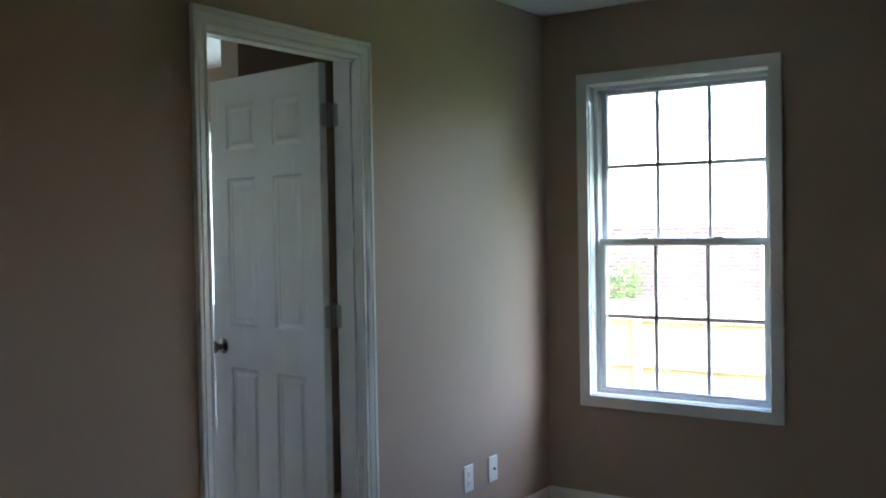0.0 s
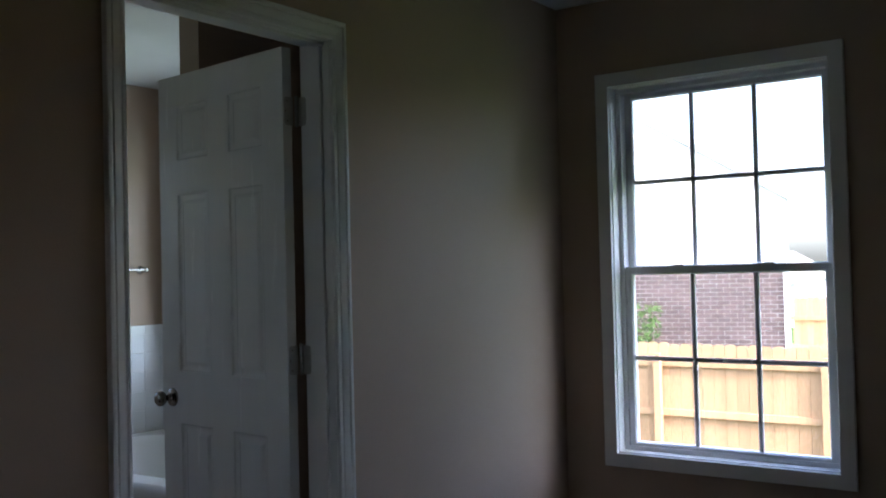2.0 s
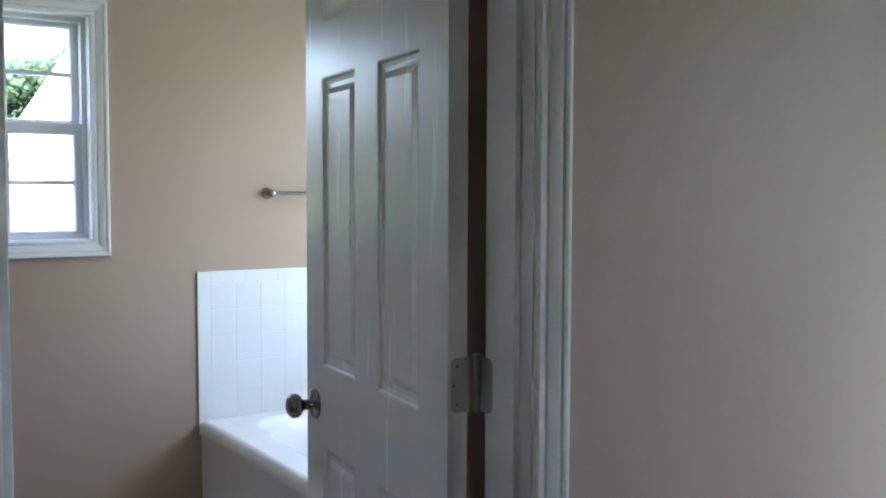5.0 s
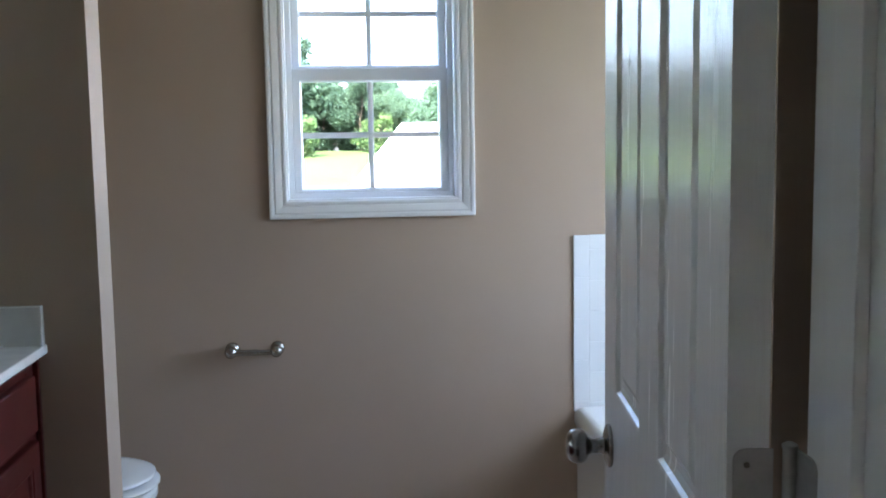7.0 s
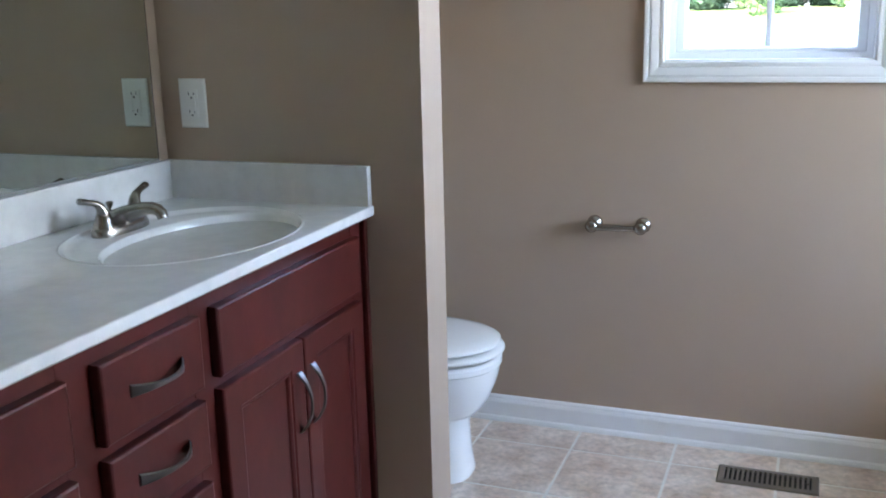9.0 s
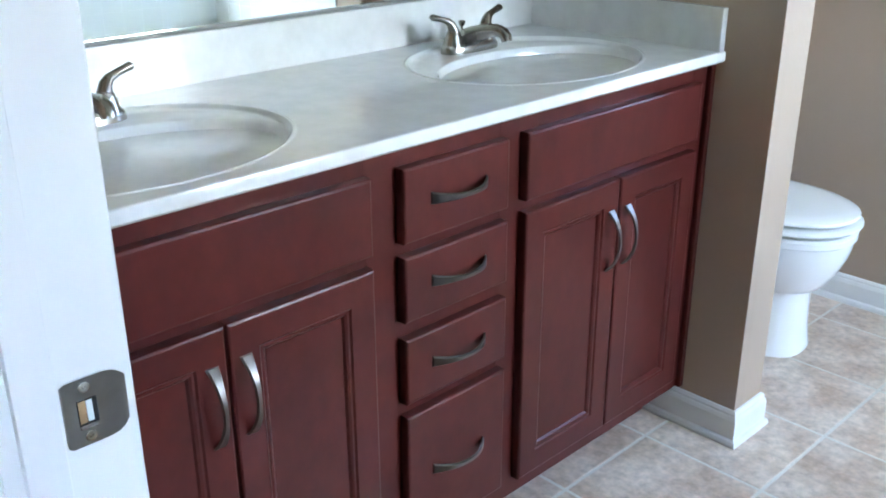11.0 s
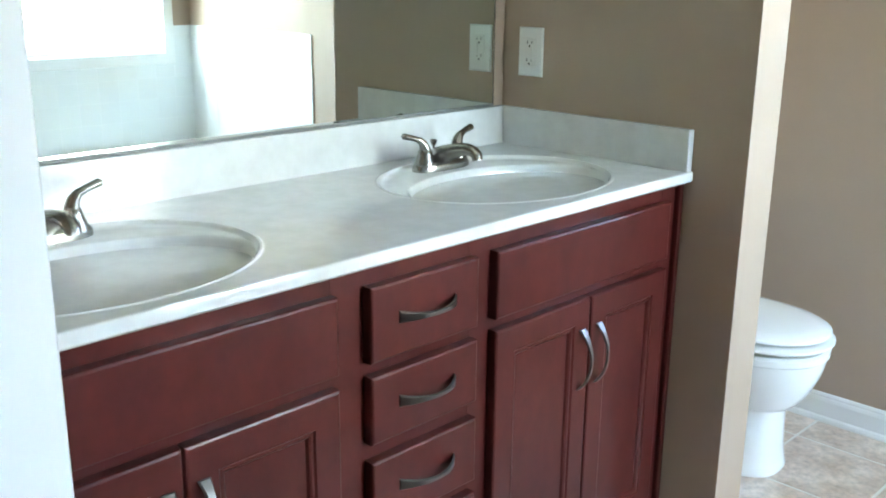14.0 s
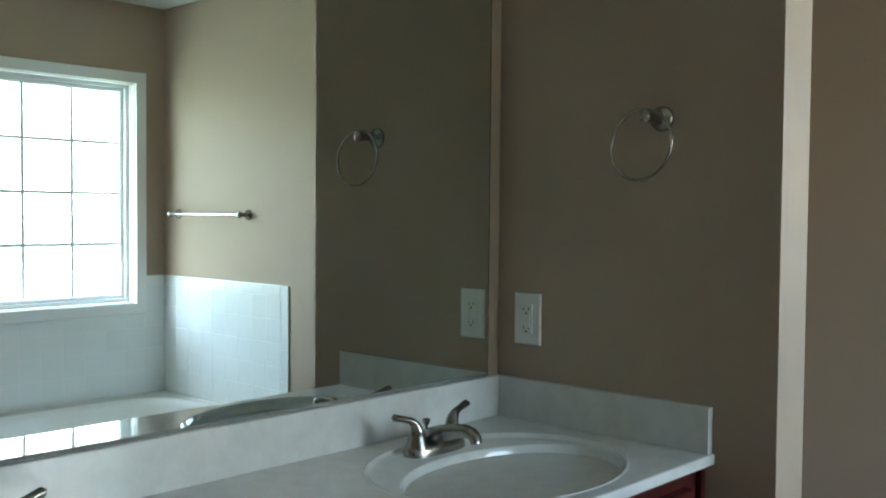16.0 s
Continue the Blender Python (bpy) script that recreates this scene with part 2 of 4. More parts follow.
def wall_with_holes(u0, u1, z0, z1, holes):
    """Boxes in (u, z) that leave the holes (ua, ub, za, zb), in order along u, open."""
    out = []
    u = u0
    for ua, ub, za, zb in holes:
        out.append((u, ua, z0, z1))
        if za > z0:
            out.append((ua, ub, z0, za))
        if zb < z1:
            out.append((ua, ub, zb, z1))
        u = ub
    out.append((u, u1, z0, z1))
    return out


# ---------------------------------------------------------------- plan
W, F, T = 2.198, 2.649, 0.114
P0, P1, PX = 1.677, 1.799, -0.204
XL = -0.882
S0, S1, SX = 1.054, 1.169, 1.138
D = 0.720
J = D + 0.018   # hinge jamb
BX, BY = -3.5, -4.3
H = 2.44
OUT = 0.15
R90 = Matrix.Rotation(radians(-90), 4, "Z")  # local x -> -y, local y -> +x

CASING = [(0, 0), (0, 0.009), (0.003, 0.0115), (0.011, 0.0115), (0.013, 0.0085), (0.0165, 0.0085), (0.019, 0.012), (0.028, 0.0145), (0.037, 0.0165), (0.040, 0.0165), (0.042, 0.0125), (0.0445, 0.0125), (0.046, 0.0175), (0.052, 0.019), (0.058, 0.0185), (0.060, 0.016), (0.060, 0)]
FLAT = [(0, 0), (0, 0.016), (0.002, 0.018), (0.054, 0.018), (0.056, 0.016), (0.056, 0)]
SKIRT = [(0, 0), (0.022, 0), (0.022, 0.006), (0.019, 0.014), (0.0135, 0.018), (0.0135, 0.066), (0.011, 0.074), (0.0085, 0.078), (0.0085, 0.083), (0.0045, 0.089), (0, 0.090)]

# window openings: (u0, u1, z0, z1) inside the casing
WF = (0.177, 0.747, 1.200, 2.044)      # over the toilet, along x
WS = (0.95, 1.40, 1.42, 2.02)       # bedroom, added unseen opening opposite the bathroom door for more light, along -x
WB = (0.238, 1.105, 0.571, 2.074)      # bedroom, along -y
WT = (-2.483, -1.411, 0.924, 2.040)    # over the tub, along -y


# ---------------------------------------------------------------- windows
def sash(parent, name, u0, u1, z0, z1, v, cols, rows, stile, top, bottom, bar=0.019, th=0.032):
    """A sash with glazing bars; panes are its pieces. v: depth of its inner face."""
    g0, g1, h0, h1 = u0 + stile, u1 - stile, z0 + bottom, z1 - top
    c = 0.008
    bm = bmesh.new()
    lps = []
    for d0, dv in ((0, th), (0, 0.002), (0.002, 0), (-1, 0), (-2, c), (-2, th)):
        if d0 >= 0:
            a, b, e, f = u0 + d0, u1 - d0, z0 + d0, z1 - d0
        elif d0 == -1:
            a, b, e, f = g0 - 0.006, g1 + 0.006, h0 - 0.006, h1 + 0.006
        else:
            a, b, e, f = g0, g1, h0, h1
        lps.append([(a, v + dv, e), (b, v + dv, e), (b, v + dv, f), (a, v + dv, f)])
    lps.append(lps[0])
    rings(bm, lps, False, False)
    bmesh.ops.remove_doubles(bm, verts=bm.verts, dist=1e-6)
    sh = part(name, bm, M_VINYL, parent)
    us = [g0 + (g1 - g0) * k / cols for k in range(cols + 1)]
    zs = [h0 + (h1 - h0) * k / rows for k in range(rows + 1)]
    for u in us[1:-1]:
        bm = bmesh.new()
        b = bar / 2
        rings(bm, [[(u - b, v + 0.020, z), (u - b, v + 0.012, z), (u - b * 0.5, v + 0.009, z), (u + b * 0.5, v + 0.009, z), (u + b, v + 0.012, z), (u + b, v + 0.020, z)] for z in (h0, h1)])
        part("glazing_bar", bm, M_VINYL, sh)
    for z in zs[1:-1]:
        bm = bmesh.new()
        b = bar / 2
        rings(bm, [[(u, v + 0.021, z - b), (u, v + 0.013, z - b), (u, v + 0.010, z - b * 0.5), (u, v + 0.010, z + b * 0.5), (u, v + 0.013, z + b), (u, v + 0.021, z + b)] for u in (g0, g1)])
        part("glazing_bar", bm, M_VINYL, sh)
    for i in range(cols):
        for j in range(rows):
            bm = bmesh.new()
            bm.faces.new([bm.verts.new(q) for q in ((us[i], v + 0.0145, zs[j]), (us[i + 1], v + 0.0145, zs[j]), (us[i + 1], v + 0.0145, zs[j + 1]), (us[i], v + 0.0145, zs[j + 1]))])
            pane = part("pane", bm, M_GLASS, sh)
            pane.visible_shadow = False
    return sh


def window(name, at, hole, cols, rows, label, casing, double=True, mid=None, inset=0.055, top_rail=0.034):
    """Window unit in the wall frame: casing, jamb lining, frame and sashes."""
    u0, u1, z0, z1 = hole
    w = tagged(new(name), label, "window", kind="structure")
    w.matrix_basis = at
    part("casing", sweep_frame([(u0, z0, -1, -1), (u1, z0, 1, -1), (u1, z1, 1, 1), (u0, z1, -1, 1)], casing, True), M_TRIM, w)
    t = 0.014
    lin = boxes((u0 - t, u0 + 0.004, 0.0, inset, z0 - t, z1 + t), (u1 - 0.004, u1 + t, 0.0, inset, z0 - t, z1 + t), (u0 + 0.004, u1 - 0.004, 0.0, inset, z0 - t, z0 + 0.004), (u0 + 0.004, u1 - 0.004, 0.0, inset, z1 - 0.004, z1 + t))
    part("jamb_lining", lin, M_TRIM, w)
    f = 0.022
    fr = boxes((u0 - t, u0 + f, inset, OUT, z0 - t, z1 + t), (u1 - f, u1 + t, inset, OUT, z0 - t, z1 + t), (u0 + f, u1 - f, inset, OUT, z0 - t, z0 + f), (u0 + f, u1 - f, inset, OUT, z1 - f, z1 + t))
    part("window_frame", fr, M_VINYL, w)
    a, b, c, d = u0 + f, u1 - f, z0 + f, z1 - f
    if double:
        zm = mid
        sash(w, "lower_sash", a, b, c, zm + 0.016, inset + 0.008, cols, rows, 0.030, top_rail, 0.016)
        sash(w, "upper_sash", a, b, zm - 0.018, d, inset + 0.046, cols, rows, 0.030, 0.022, top_rail + 0.003)
        for k in (0.28, 0.72):
            bm = boxes((a + (b - a) * k - 0.022, a + (b - a) * k + 0.022, inset + 0.006, inset + 0.034, zm + 0.016, zm + 0.024), bevel=0.003)
            part("sash_lock", bm, M_VINYL, w)
    else:
        sash(w, "fixed_sash", a, b, c, d, inset + 0.02, cols, rows, 0.022, 0.022, 0.022, bar=0.016)
    return w


window("window_1", Matrix.Translation((W, 0, 0)) @ R90, WB, 3, 2, "white double-hung bedroom window with glazing bars and flat casing", FLAT, mid=1.315)
window("window_2", Matrix.Translation((0, F, 0)), WF, 2, 2, "small white double-hung bathroom window with moulded casing", CASING, mid=1.626, top_rail=0.046)
# unseen window, added to brighten the door wall and its casing
window("window_4", Matrix.Translation((0, BY, 0)) @ Matrix.Rotation(radians(180), 4, "Z"), WS, 2, 1, "added unseen bedroom window that lets more light onto the door wall", FLAT, mid=1.74)
window("window_3", Matrix.Translation((W, 0, 0)) @ R90, WT, 4, 4, "wide white gridded window over the bathtub", FLAT, double=False)


# ---------------------------------------------------------------- walls, floors, ceilings
def wall(name, specs, label, material=M_WALL):
    return tagged(part(name, boxes(*specs), material), label, "wall", kind="structure")


hg = 0.014
door_hole = (-0.019, J + 0.019, 0.0, 2.064)
wall("wall_door", [(a, b, 0.0, T, c, d) for a, b, c, d in wall_with_holes(BX, W, 0.0, H, [door_hole])], "taupe painted wall with the bathroom doorway")
holes_w = [tuple((-WB[1] - hg, -WB[0] + hg, WB[2] - hg, WB[3] + hg)), tuple((-WT[1] - hg, -WT[0] + hg, WT[2] - hg, WT[3] + hg))]
wall_east = wall("wall_east", [(W, W + OUT, a, b, c, d) for a, b, c, d in wall_with_holes(BY, F + OUT, 0.0, H, holes_w)], "taupe painted outer wall with two windows")
wall_far = wall("wall_far", [(a, b, F, F + OUT, c, d) for a, b, c, d in wall_with_holes(XL - 0.12, W, 0.0, H, [(WF[0] - hg, WF[1] + hg, WF[2] - hg, WF[3] + hg)])], "taupe painted bathroom wall with a small window")
wall("wall_vanity", [(XL - 0.12, XL, T, F, 0.0, H)], "taupe painted wall behind the vanity")
wall("wall_partition", [(XL, PX, P0, P1, 0.0, H)], "taupe painted stub wall between vanity and toilet")
wall("wall_tub_end", [(SX, W, S0, S1, 0.0, H)], "taupe painted stub wall at the end of the bathtub")
wall("wall_south", [(a, b, BY - OUT, BY, c, d) for a, b, c, d in wall_with_holes(BX, W, 0.0, H, [(-WS[1] - hg, -WS[0] + hg, WS[2] - hg, WS[3] + hg)])], "taupe bedroom wall with an added unseen window for light")
wall("wall_west", [(BX - 0.12, BX, BY - 0.12, T, 0.0, H)], "plain taupe bedroom wall")
wall("wall_outer_side", [(BX - 0.12, XL - 0.12, F, F + OUT, 0.0, H), (BX - 0.12, BX, T, F, 0.0, H)], "plain outer wall of the house", M_SIDING)
tagged(part("ceiling", boxes((BX - 0.12, W + OUT, BY - OUT, F + OUT, H, H + 0.2)), M_CEIL), "white painted ceiling", "ceiling", kind="structure")
tagged(part("floor_bedroom", boxes((BX, W, BY, 0.05, -0.12, 0.0)), M_CARPET), "beige bedroom carpet", "floor", kind="structure")
floor_bath = tagged(part("floor_bathroom", boxes((XL, W, 0.05, F, -0.12, -0.0014)), M_GROUT), "beige ceramic floor tiles with pale grout", "floor", kind="structure")
tagged(part("foundation", boxes((BX - 0.12, W + OUT, BY - OUT, F + OUT, -1.9, -0.13)), M_MORTAR), "house foundation", "foundation", kind="structure")
tagged(part("threshold", boxes((0.0, J, 0.035, 0.065, -0.01, 0.006), bevel=0.002), M_NICKEL), "metal carpet edge strip in the doorway", "threshold", kind="structure")


def skirting(path, label):
    tagged(part("baseboard", sweep_plan(path, SKIRT), M_TRIM), label, "baseboard", kind="structure")


skirting([(1.148, F), (XL, F), (XL, P1), (PX, P1), (PX, P0), (-0.443, P0)], "white moulded baseboard with shoe along the bathroom walls")
skirting([(J + 0.082, T), (W, T)], "white moulded baseboard behind the door")
skirting([(W, BY), (W, 0.0), (J + 0.082, 0.0)], "white moulded baseboard of the bedroom")
skirting([(-0.082, 0.0), (BX, 0.0), (BX, BY), (W, BY)], "white moulded baseboard of the bedroom")


# ---------------------------------------------------------------- doorway and door
def doorway():
    d = tagged(new("door_1"), "white six-panel bathroom door standing open on its hinges", "door", kind="structure")
    zt = 2.043
    U = [(-0.003, 0.0, -1, 0), (-0.003, zt + 0.003, -1, 1), (J + 0.003, zt + 0.003, 1, 1), (J + 0.003, 0.0, 1, 0)]
    part("casing", sweep_frame(U, CASING, False), M_TRIM, d)
    bm = sweep_frame(U, CASING, False)
    bmesh.ops.transform(bm, matrix=Matrix.Translation((0, T, 0)) @ Matrix.Scale(-1, 4, (0, 1, 0)), verts=bm.verts)
    part("casing", bm, M_TRIM, d)
    part("jamb", boxes((-0.019, 0.0, 0.0, T, 0.0, zt + 0.019), (J, J + 0.019, 0.0, T, 0.0, zt + 0.019), (0.0, J, 0.0, T, zt, zt + 0.019)), M_TRIM, d)
    st = 0.011
    part("stop", boxes((0.0, st, 0.016, 0.052, 0.0, zt - st), (J - st, J, 0.030, 0.068, 0.0, zt - st), (0.0, J, 0.020, 0.056, zt - st, zt), bevel=0.0015), M_TRIM, d)
    # strike plate on the latch jamb
    bm = bmesh.new()
    lps = []
    for y, x, hz in ((0.057, 0.0, 0.028), (0.0575, 0.0022, 0.0305), (0.061, 0.0026, 0.0325), (0.096, 0.0026, 0.0325), (0.104, 0.0026, 0.031), (0.110, 0.0026, 0.027), (0.115, 0.0010, 0.022), (0.118, -0.004, 0.017), (0.118, -0.006, 0.015)):
        lps.append([(x, y, 0.882 - hz), (x, y, 0.882 + hz)])
    rings(bm, lps, False, False, closed=False)
    sp = part("strike_plate", bm, M_STRIKE, d, "satin metal strike plate", smooth=True)
    # proud dark box, its colour painting the shade of the latch hole
    part("latch_hole", boxes((0.0018, 0.0030, 0.0690, 0.0870, 0.8695, 0.8945), bevel=0.0004), M_DARK, sp)
    part("latch_wood", boxes((0.0026, 0.0033, 0.0700, 0.0765, 0.872, 0.8935)), M_RAWWOOD, sp, "raw wood in the latch mortise")
    part("latch_lining", boxes((0.0026, 0.0036, 0.0770, 0.0825, 0.8725, 0.893), bevel=0.0003), M_PLATE, sp)
    part("latch_tongue", boxes((0.0024, 0.0046, 0.0690, 0.0865, 0.8665, 0.8705), bevel=0.0010), M_NICKEL, sp)
    for z in (0.858, 0.906):
        bm = bmesh.new()
        turned(bm, [(0.0052, 0.0), (0.0052, 0.0008), (0.0040, 0.0014), (0.0016, 0.0010), (0.0010, 0.0002)], 14, Matrix.Translation((0.0026, 0.0775, z)) @ Matrix.Rotation(radians(90), 4, "Y"))
        part("screw", bm, M_NICKEL, sp, smooth=True)
    # leaf, local: x from the hinge to the latch edge, y from the bathroom face, z up
    th = radians(97.1)
    ux, uy = -math.cos(th), math.sin(th)
    nx, ny = math.sin(th), math.cos(th)
    pin = Vector((D, T + 0.021, 0))
    m = Matrix(((ux, nx, 0, pin.x), (uy, ny, 0, pin.y), (0, 0, 1, 0), (0, 0, 0, 1)))
    w, t0, t1, zb, ztop = D - 0.014, -0.005, -0.040, 0.012, 2.038
    us = [0.003, 0.112, 0.296, 0.408, 0.600, w]
    zs = [zb, 0.210, 0.830, 1.005, 1.624, 1.738, 1.934, ztop]
    bm = bmesh.new()
    for side, y, s in ((0, t1, 1), (1, t0, -1)):
        grid = {}
        for i, u in enumerate(us):
            for j, z in enumerate(zs):
                grid[i, j] = bm.verts.new((u, y, z))
        for i in range(5):
            for j in range(7):
                q = [grid[i, j], grid[i + 1, j], grid[i + 1, j + 1], grid[i, j + 1]]
                if i in (1, 3) and j in (1, 3, 5):
                    prev = q
                    for ins, dep in ((0.004, 0.001), (0.007, 0.006), (0.015, 0.0085), (0.024, 0.0085), (0.036, 0.003), (0.038, 0.0025)):
                        a, b, c, e = us[i] + ins, us[i + 1] - ins, zs[j] + ins, zs[j + 1] - ins
                        nw = [bm.verts.new((uu, y + s * dep, zz)) for uu, zz in ((a, c), (b, c), (b, e), (a, e))]
                        for k in range(4):
                            bm.faces.new((prev[k], prev[(k + 1) % 4], nw[(k + 1) % 4], nw[k]))
                        prev = nw
                    bm.faces.new(prev)
                else:
                    bm.faces.new(q)
    box(bm, us[0], w, t1 + 0.0002, t0 - 0.0002, zb, zs[0] + 0.0005)
    for a, b, c, e in ((us[0], us[0] + 0.0003, zb, ztop), (w - 0.0003, w, zb, ztop), (us[0], w, ztop - 0.0003, ztop)):
        box(bm, a, b, t1 + 0.0001, t0 - 0.0001, c, e)
    leaf = part("leaf", bm, M_DOOR, d, "white wood-grained six-panel leaf", at=m)
    # knobs
    for s, y in ((-1, t1), (1, t0)):
        bm = bmesh.new()
        k = Matrix.Translation((w - 0.060, y, 0.914)) @ Matrix.Rotation(radians(90 if s < 0 else -90), 4, "X")
        turned(bm, [(0.032, 0.0), (0.0325, 0.003), (0.031, 0.006), (0.024, 0.0085), (0.014, 0.011), (0.0115, 0.016), (0.011, 0.028), (0.015, 0.034), (0.022, 0.038), (0.0262, 0.045), (0.0268, 0.052), (0.0245, 0.059), (0.019, 0.064), (0.011, 0.0665), (0.002, 0.067)], 32, k)
        part("door_knob", bm, M_KNOB, leaf, "satin nickel round knob", smooth=True)
    bm = boxes((w - 0.0005, w + 0.0015, -0.036, -0.010, 0.886, 0.942), bevel=0.0006)
    part("latch_plate", bm, M_HINGE, leaf)
    # hinges
    for zc in (0.25, 1.069, 1.840):
        h = part("hinge", bmesh_hinge(zc), M_HINGE, d, "zinc butt hinge with rounded leaves", smooth=True)
        bm = bmesh.new()
        for dz in (-0.031, 0.0, 0.031):
            u = 0.0005
            yy = -0.024 if dz else -0.031
            turned(bm, [(0.0026, 0.0), (0.0026, 0.0008), (0.0012, 0.001)], 10, m @ Matrix.Translation((u, yy, zc + dz)) @ Matrix.Rotation(radians(-90), 4, "Y"))
        part("screw", bm, M_VENT, h)
    return d


def bmesh_hinge(zc):
    th = radians(97.1)
    m = Matrix(((-math.cos(th), math.sin(th), 0, D), (math.sin(th), math.cos(th), 0, T + 0.021), (0, 0, 1, 0), (0, 0, 0, 1)))
    bm = bmesh.new()
    hh = 0.0445

    def leaf_plate(tf):
        r = 0.010
        out = [(0.0, -hh), (0.0, hh)]
        for cz, a0 in ((hh - r, 90), (-hh + r, 0)):
            for k in range(5):
                a = radians(a0 - 90 * k / 4)
                out.append((0.033 - r + r * math.cos(a), cz + r * math.sin(a)))
        rings(bm, [[tf(s, z, t) for s, z in out] for t in (0.0, 0.0024)])

    leaf_plate(lambda s, z, t: m @ Vector((0.0028 - t, -0.002 - s, zc + z)))
    leaf_plate(lambda s, z, t: Vector((J - t, T + 0.018 - s, zc + z)))
    turned(bm, [(0.003, -hh - 0.003), (0.0058, -hh), (0.0058, hh), (0.0065, hh + 0.001), (0.0065, hh + 0.004), (0.003, hh + 0.006)], 14, Matrix.Translation((D + 0.011, T + 0.019, zc)))
    return bm


doorway()


# ---------------------------------------------------------------- vanity
FF = -0.359   # face frame


def front_mesh(w, h, panel):
    """Cabinet front in y-z, facing +x, back at x = 0; with a recessed panel for doors."""
    bm = bmesh.new()
    th = 0.020
    steps = [(0, 0), (0, th - 0.0045), (0.0014, th - 0.0014), (0.0045, th)]
    if panel:
        steps += [(0.050, th), (0.053, th - 0.003), (0.057, th - 0.003), (0.061, th - 0.005), (0.064, th - 0.009)]
    lps = [[(x, i, i), (x, w - i, i), (x, w - i, h - i), (x, i, h - i)] for i, x in steps]
    rings(bm, lps)
    return bm


def pull_mesh():
    """Bow pull along y, 13 cm, flared flat ends."""
    bm = bmesh.new()
    lps = []
    n = 18
    for k in range(n + 1):
        s = -1 + 2 * k / n
        y = s * 0.065
        o = 0.0265 * (1 - abs(s) ** 2.2)
        half = 0.0044 + 0.0066 * abs(s) ** 2.0
        t = 0.0035
        lps.append([(o, y, -half), (o + t, y, -half * 0.7), (o + t, y, half * 0.7), (o, y, half)])
    rings(bm, lps)
    return bm


PULL = mesh_of("pull", pull_mesh(), M_BRONZE, True)


def front(name, parent, y0, y1, z0, z1, panel, pull=None, label=""):
    ob = part(name, front_mesh(y1 - y0, z1 - z0, panel), M_CHERRY, parent, label, at=Matrix.Translation((FF, y0, z0)))
    if pull:
        py, pz, upright = pull
        m = Matrix.Translation((0.020, py - y0, pz - z0))
        if upright:
            m = m @ Matrix.Rotation(radians(90), 4, "X")
        piece("handle", PULL, ob, m)
    return ob


def cabinet(y0, y1, label, opening_rows, stiles):
    c = root("vanity_cabinet", Matrix(), label, "cabinet", "vanity cabinets")
    part("body", boxes((XL, FF - 0.02, y0, y1, 0.10, 0.902)), M_CHERRY, c)
    frm = [(FF - 0.02, FF, y0, y0 + stiles, 0.10, 0.904), (FF - 0.02, FF, y1 - stiles, y1, 0.10, 0.904)]
    for a, b in opening_rows:
        frm.append((FF - 0.02, FF - 0.0005, y0 + stiles, y1 - stiles, a, b))
    part("face_frame", boxes(*frm), M_CHERRY, c)
    part("toe_kick", boxes((XL, -0.443, y0, y1, 0.0, 0.10)), M_CHERRY, c)
    return c


SINK_ROWS = [(0.10, 0.15), (0.70, 0.76), (0.862, 0.904)]
sink_a = cabinet(T + 0.002, 0.725, "cherry-stained double-door sink base cabinet under the marble top", SINK_ROWS, 0.036)
front("false_front", sink_a, 0.140, 0.690, 0.741, 0.869, False)
front("cabinet_door", sink_a, 0.140, 0.415, 0.138, 0.719, True, (0.389, 0.598, True))
front("cabinet_door", sink_a, 0.419, 0.690, 0.138, 0.719, True, (0.445, 0.598, True))
drw = cabinet(0.725, 1.026, "cherry-stained four-drawer base cabinet between the sink cabinets", [(0.10, 0.15), (0.41, 0.445), (0.565, 0.605), (0.715, 0.75), (0.862, 0.904)], 0.028)
for z0, z1 in ((0.146, 0.417), (0.442, 0.568), (0.599, 0.718), (0.741, 0.869)):
    front("drawer", drw, 0.754, 1.003, z0, z1, False, (0.8785, (z0 + z1) / 2 + (0.004 if z1 < 0.43 else 0.003), False))
sink_b = cabinet(1.026, 1.645, "cherry-stained double-door sink base cabinet beside the stub wall", SINK_ROWS, 0.036)
front("false_front", sink_b, 1.052, 1.616, 0.741, 0.869, False)
front("cabinet_door", sink_b, 1.052, 1.338, 0.138, 0.719, True, (1.312, 0.592, True))
front("cabinet_door", sink_b, 1.342, 1.616, 0.138, 0.719, True, (1.368, 0.592, True))
part("filler", boxes((XL, FF - 0.001, 1.645, P0, 0.10, 0.904)), M_CHERRY, sink_b, "cherry-stained filler strip against the wall")
part("scribe_moulding", boxes((FF - 0.001, FF + 0.012, 1.660, P0, 0.10, 0.902), bevel=0.003), M_CHERRY, sink_b)
part("toe_kick", boxes((XL, -0.443, 1.645, P0, 0.0, 0.10)), M_CHERRY, sink_b)


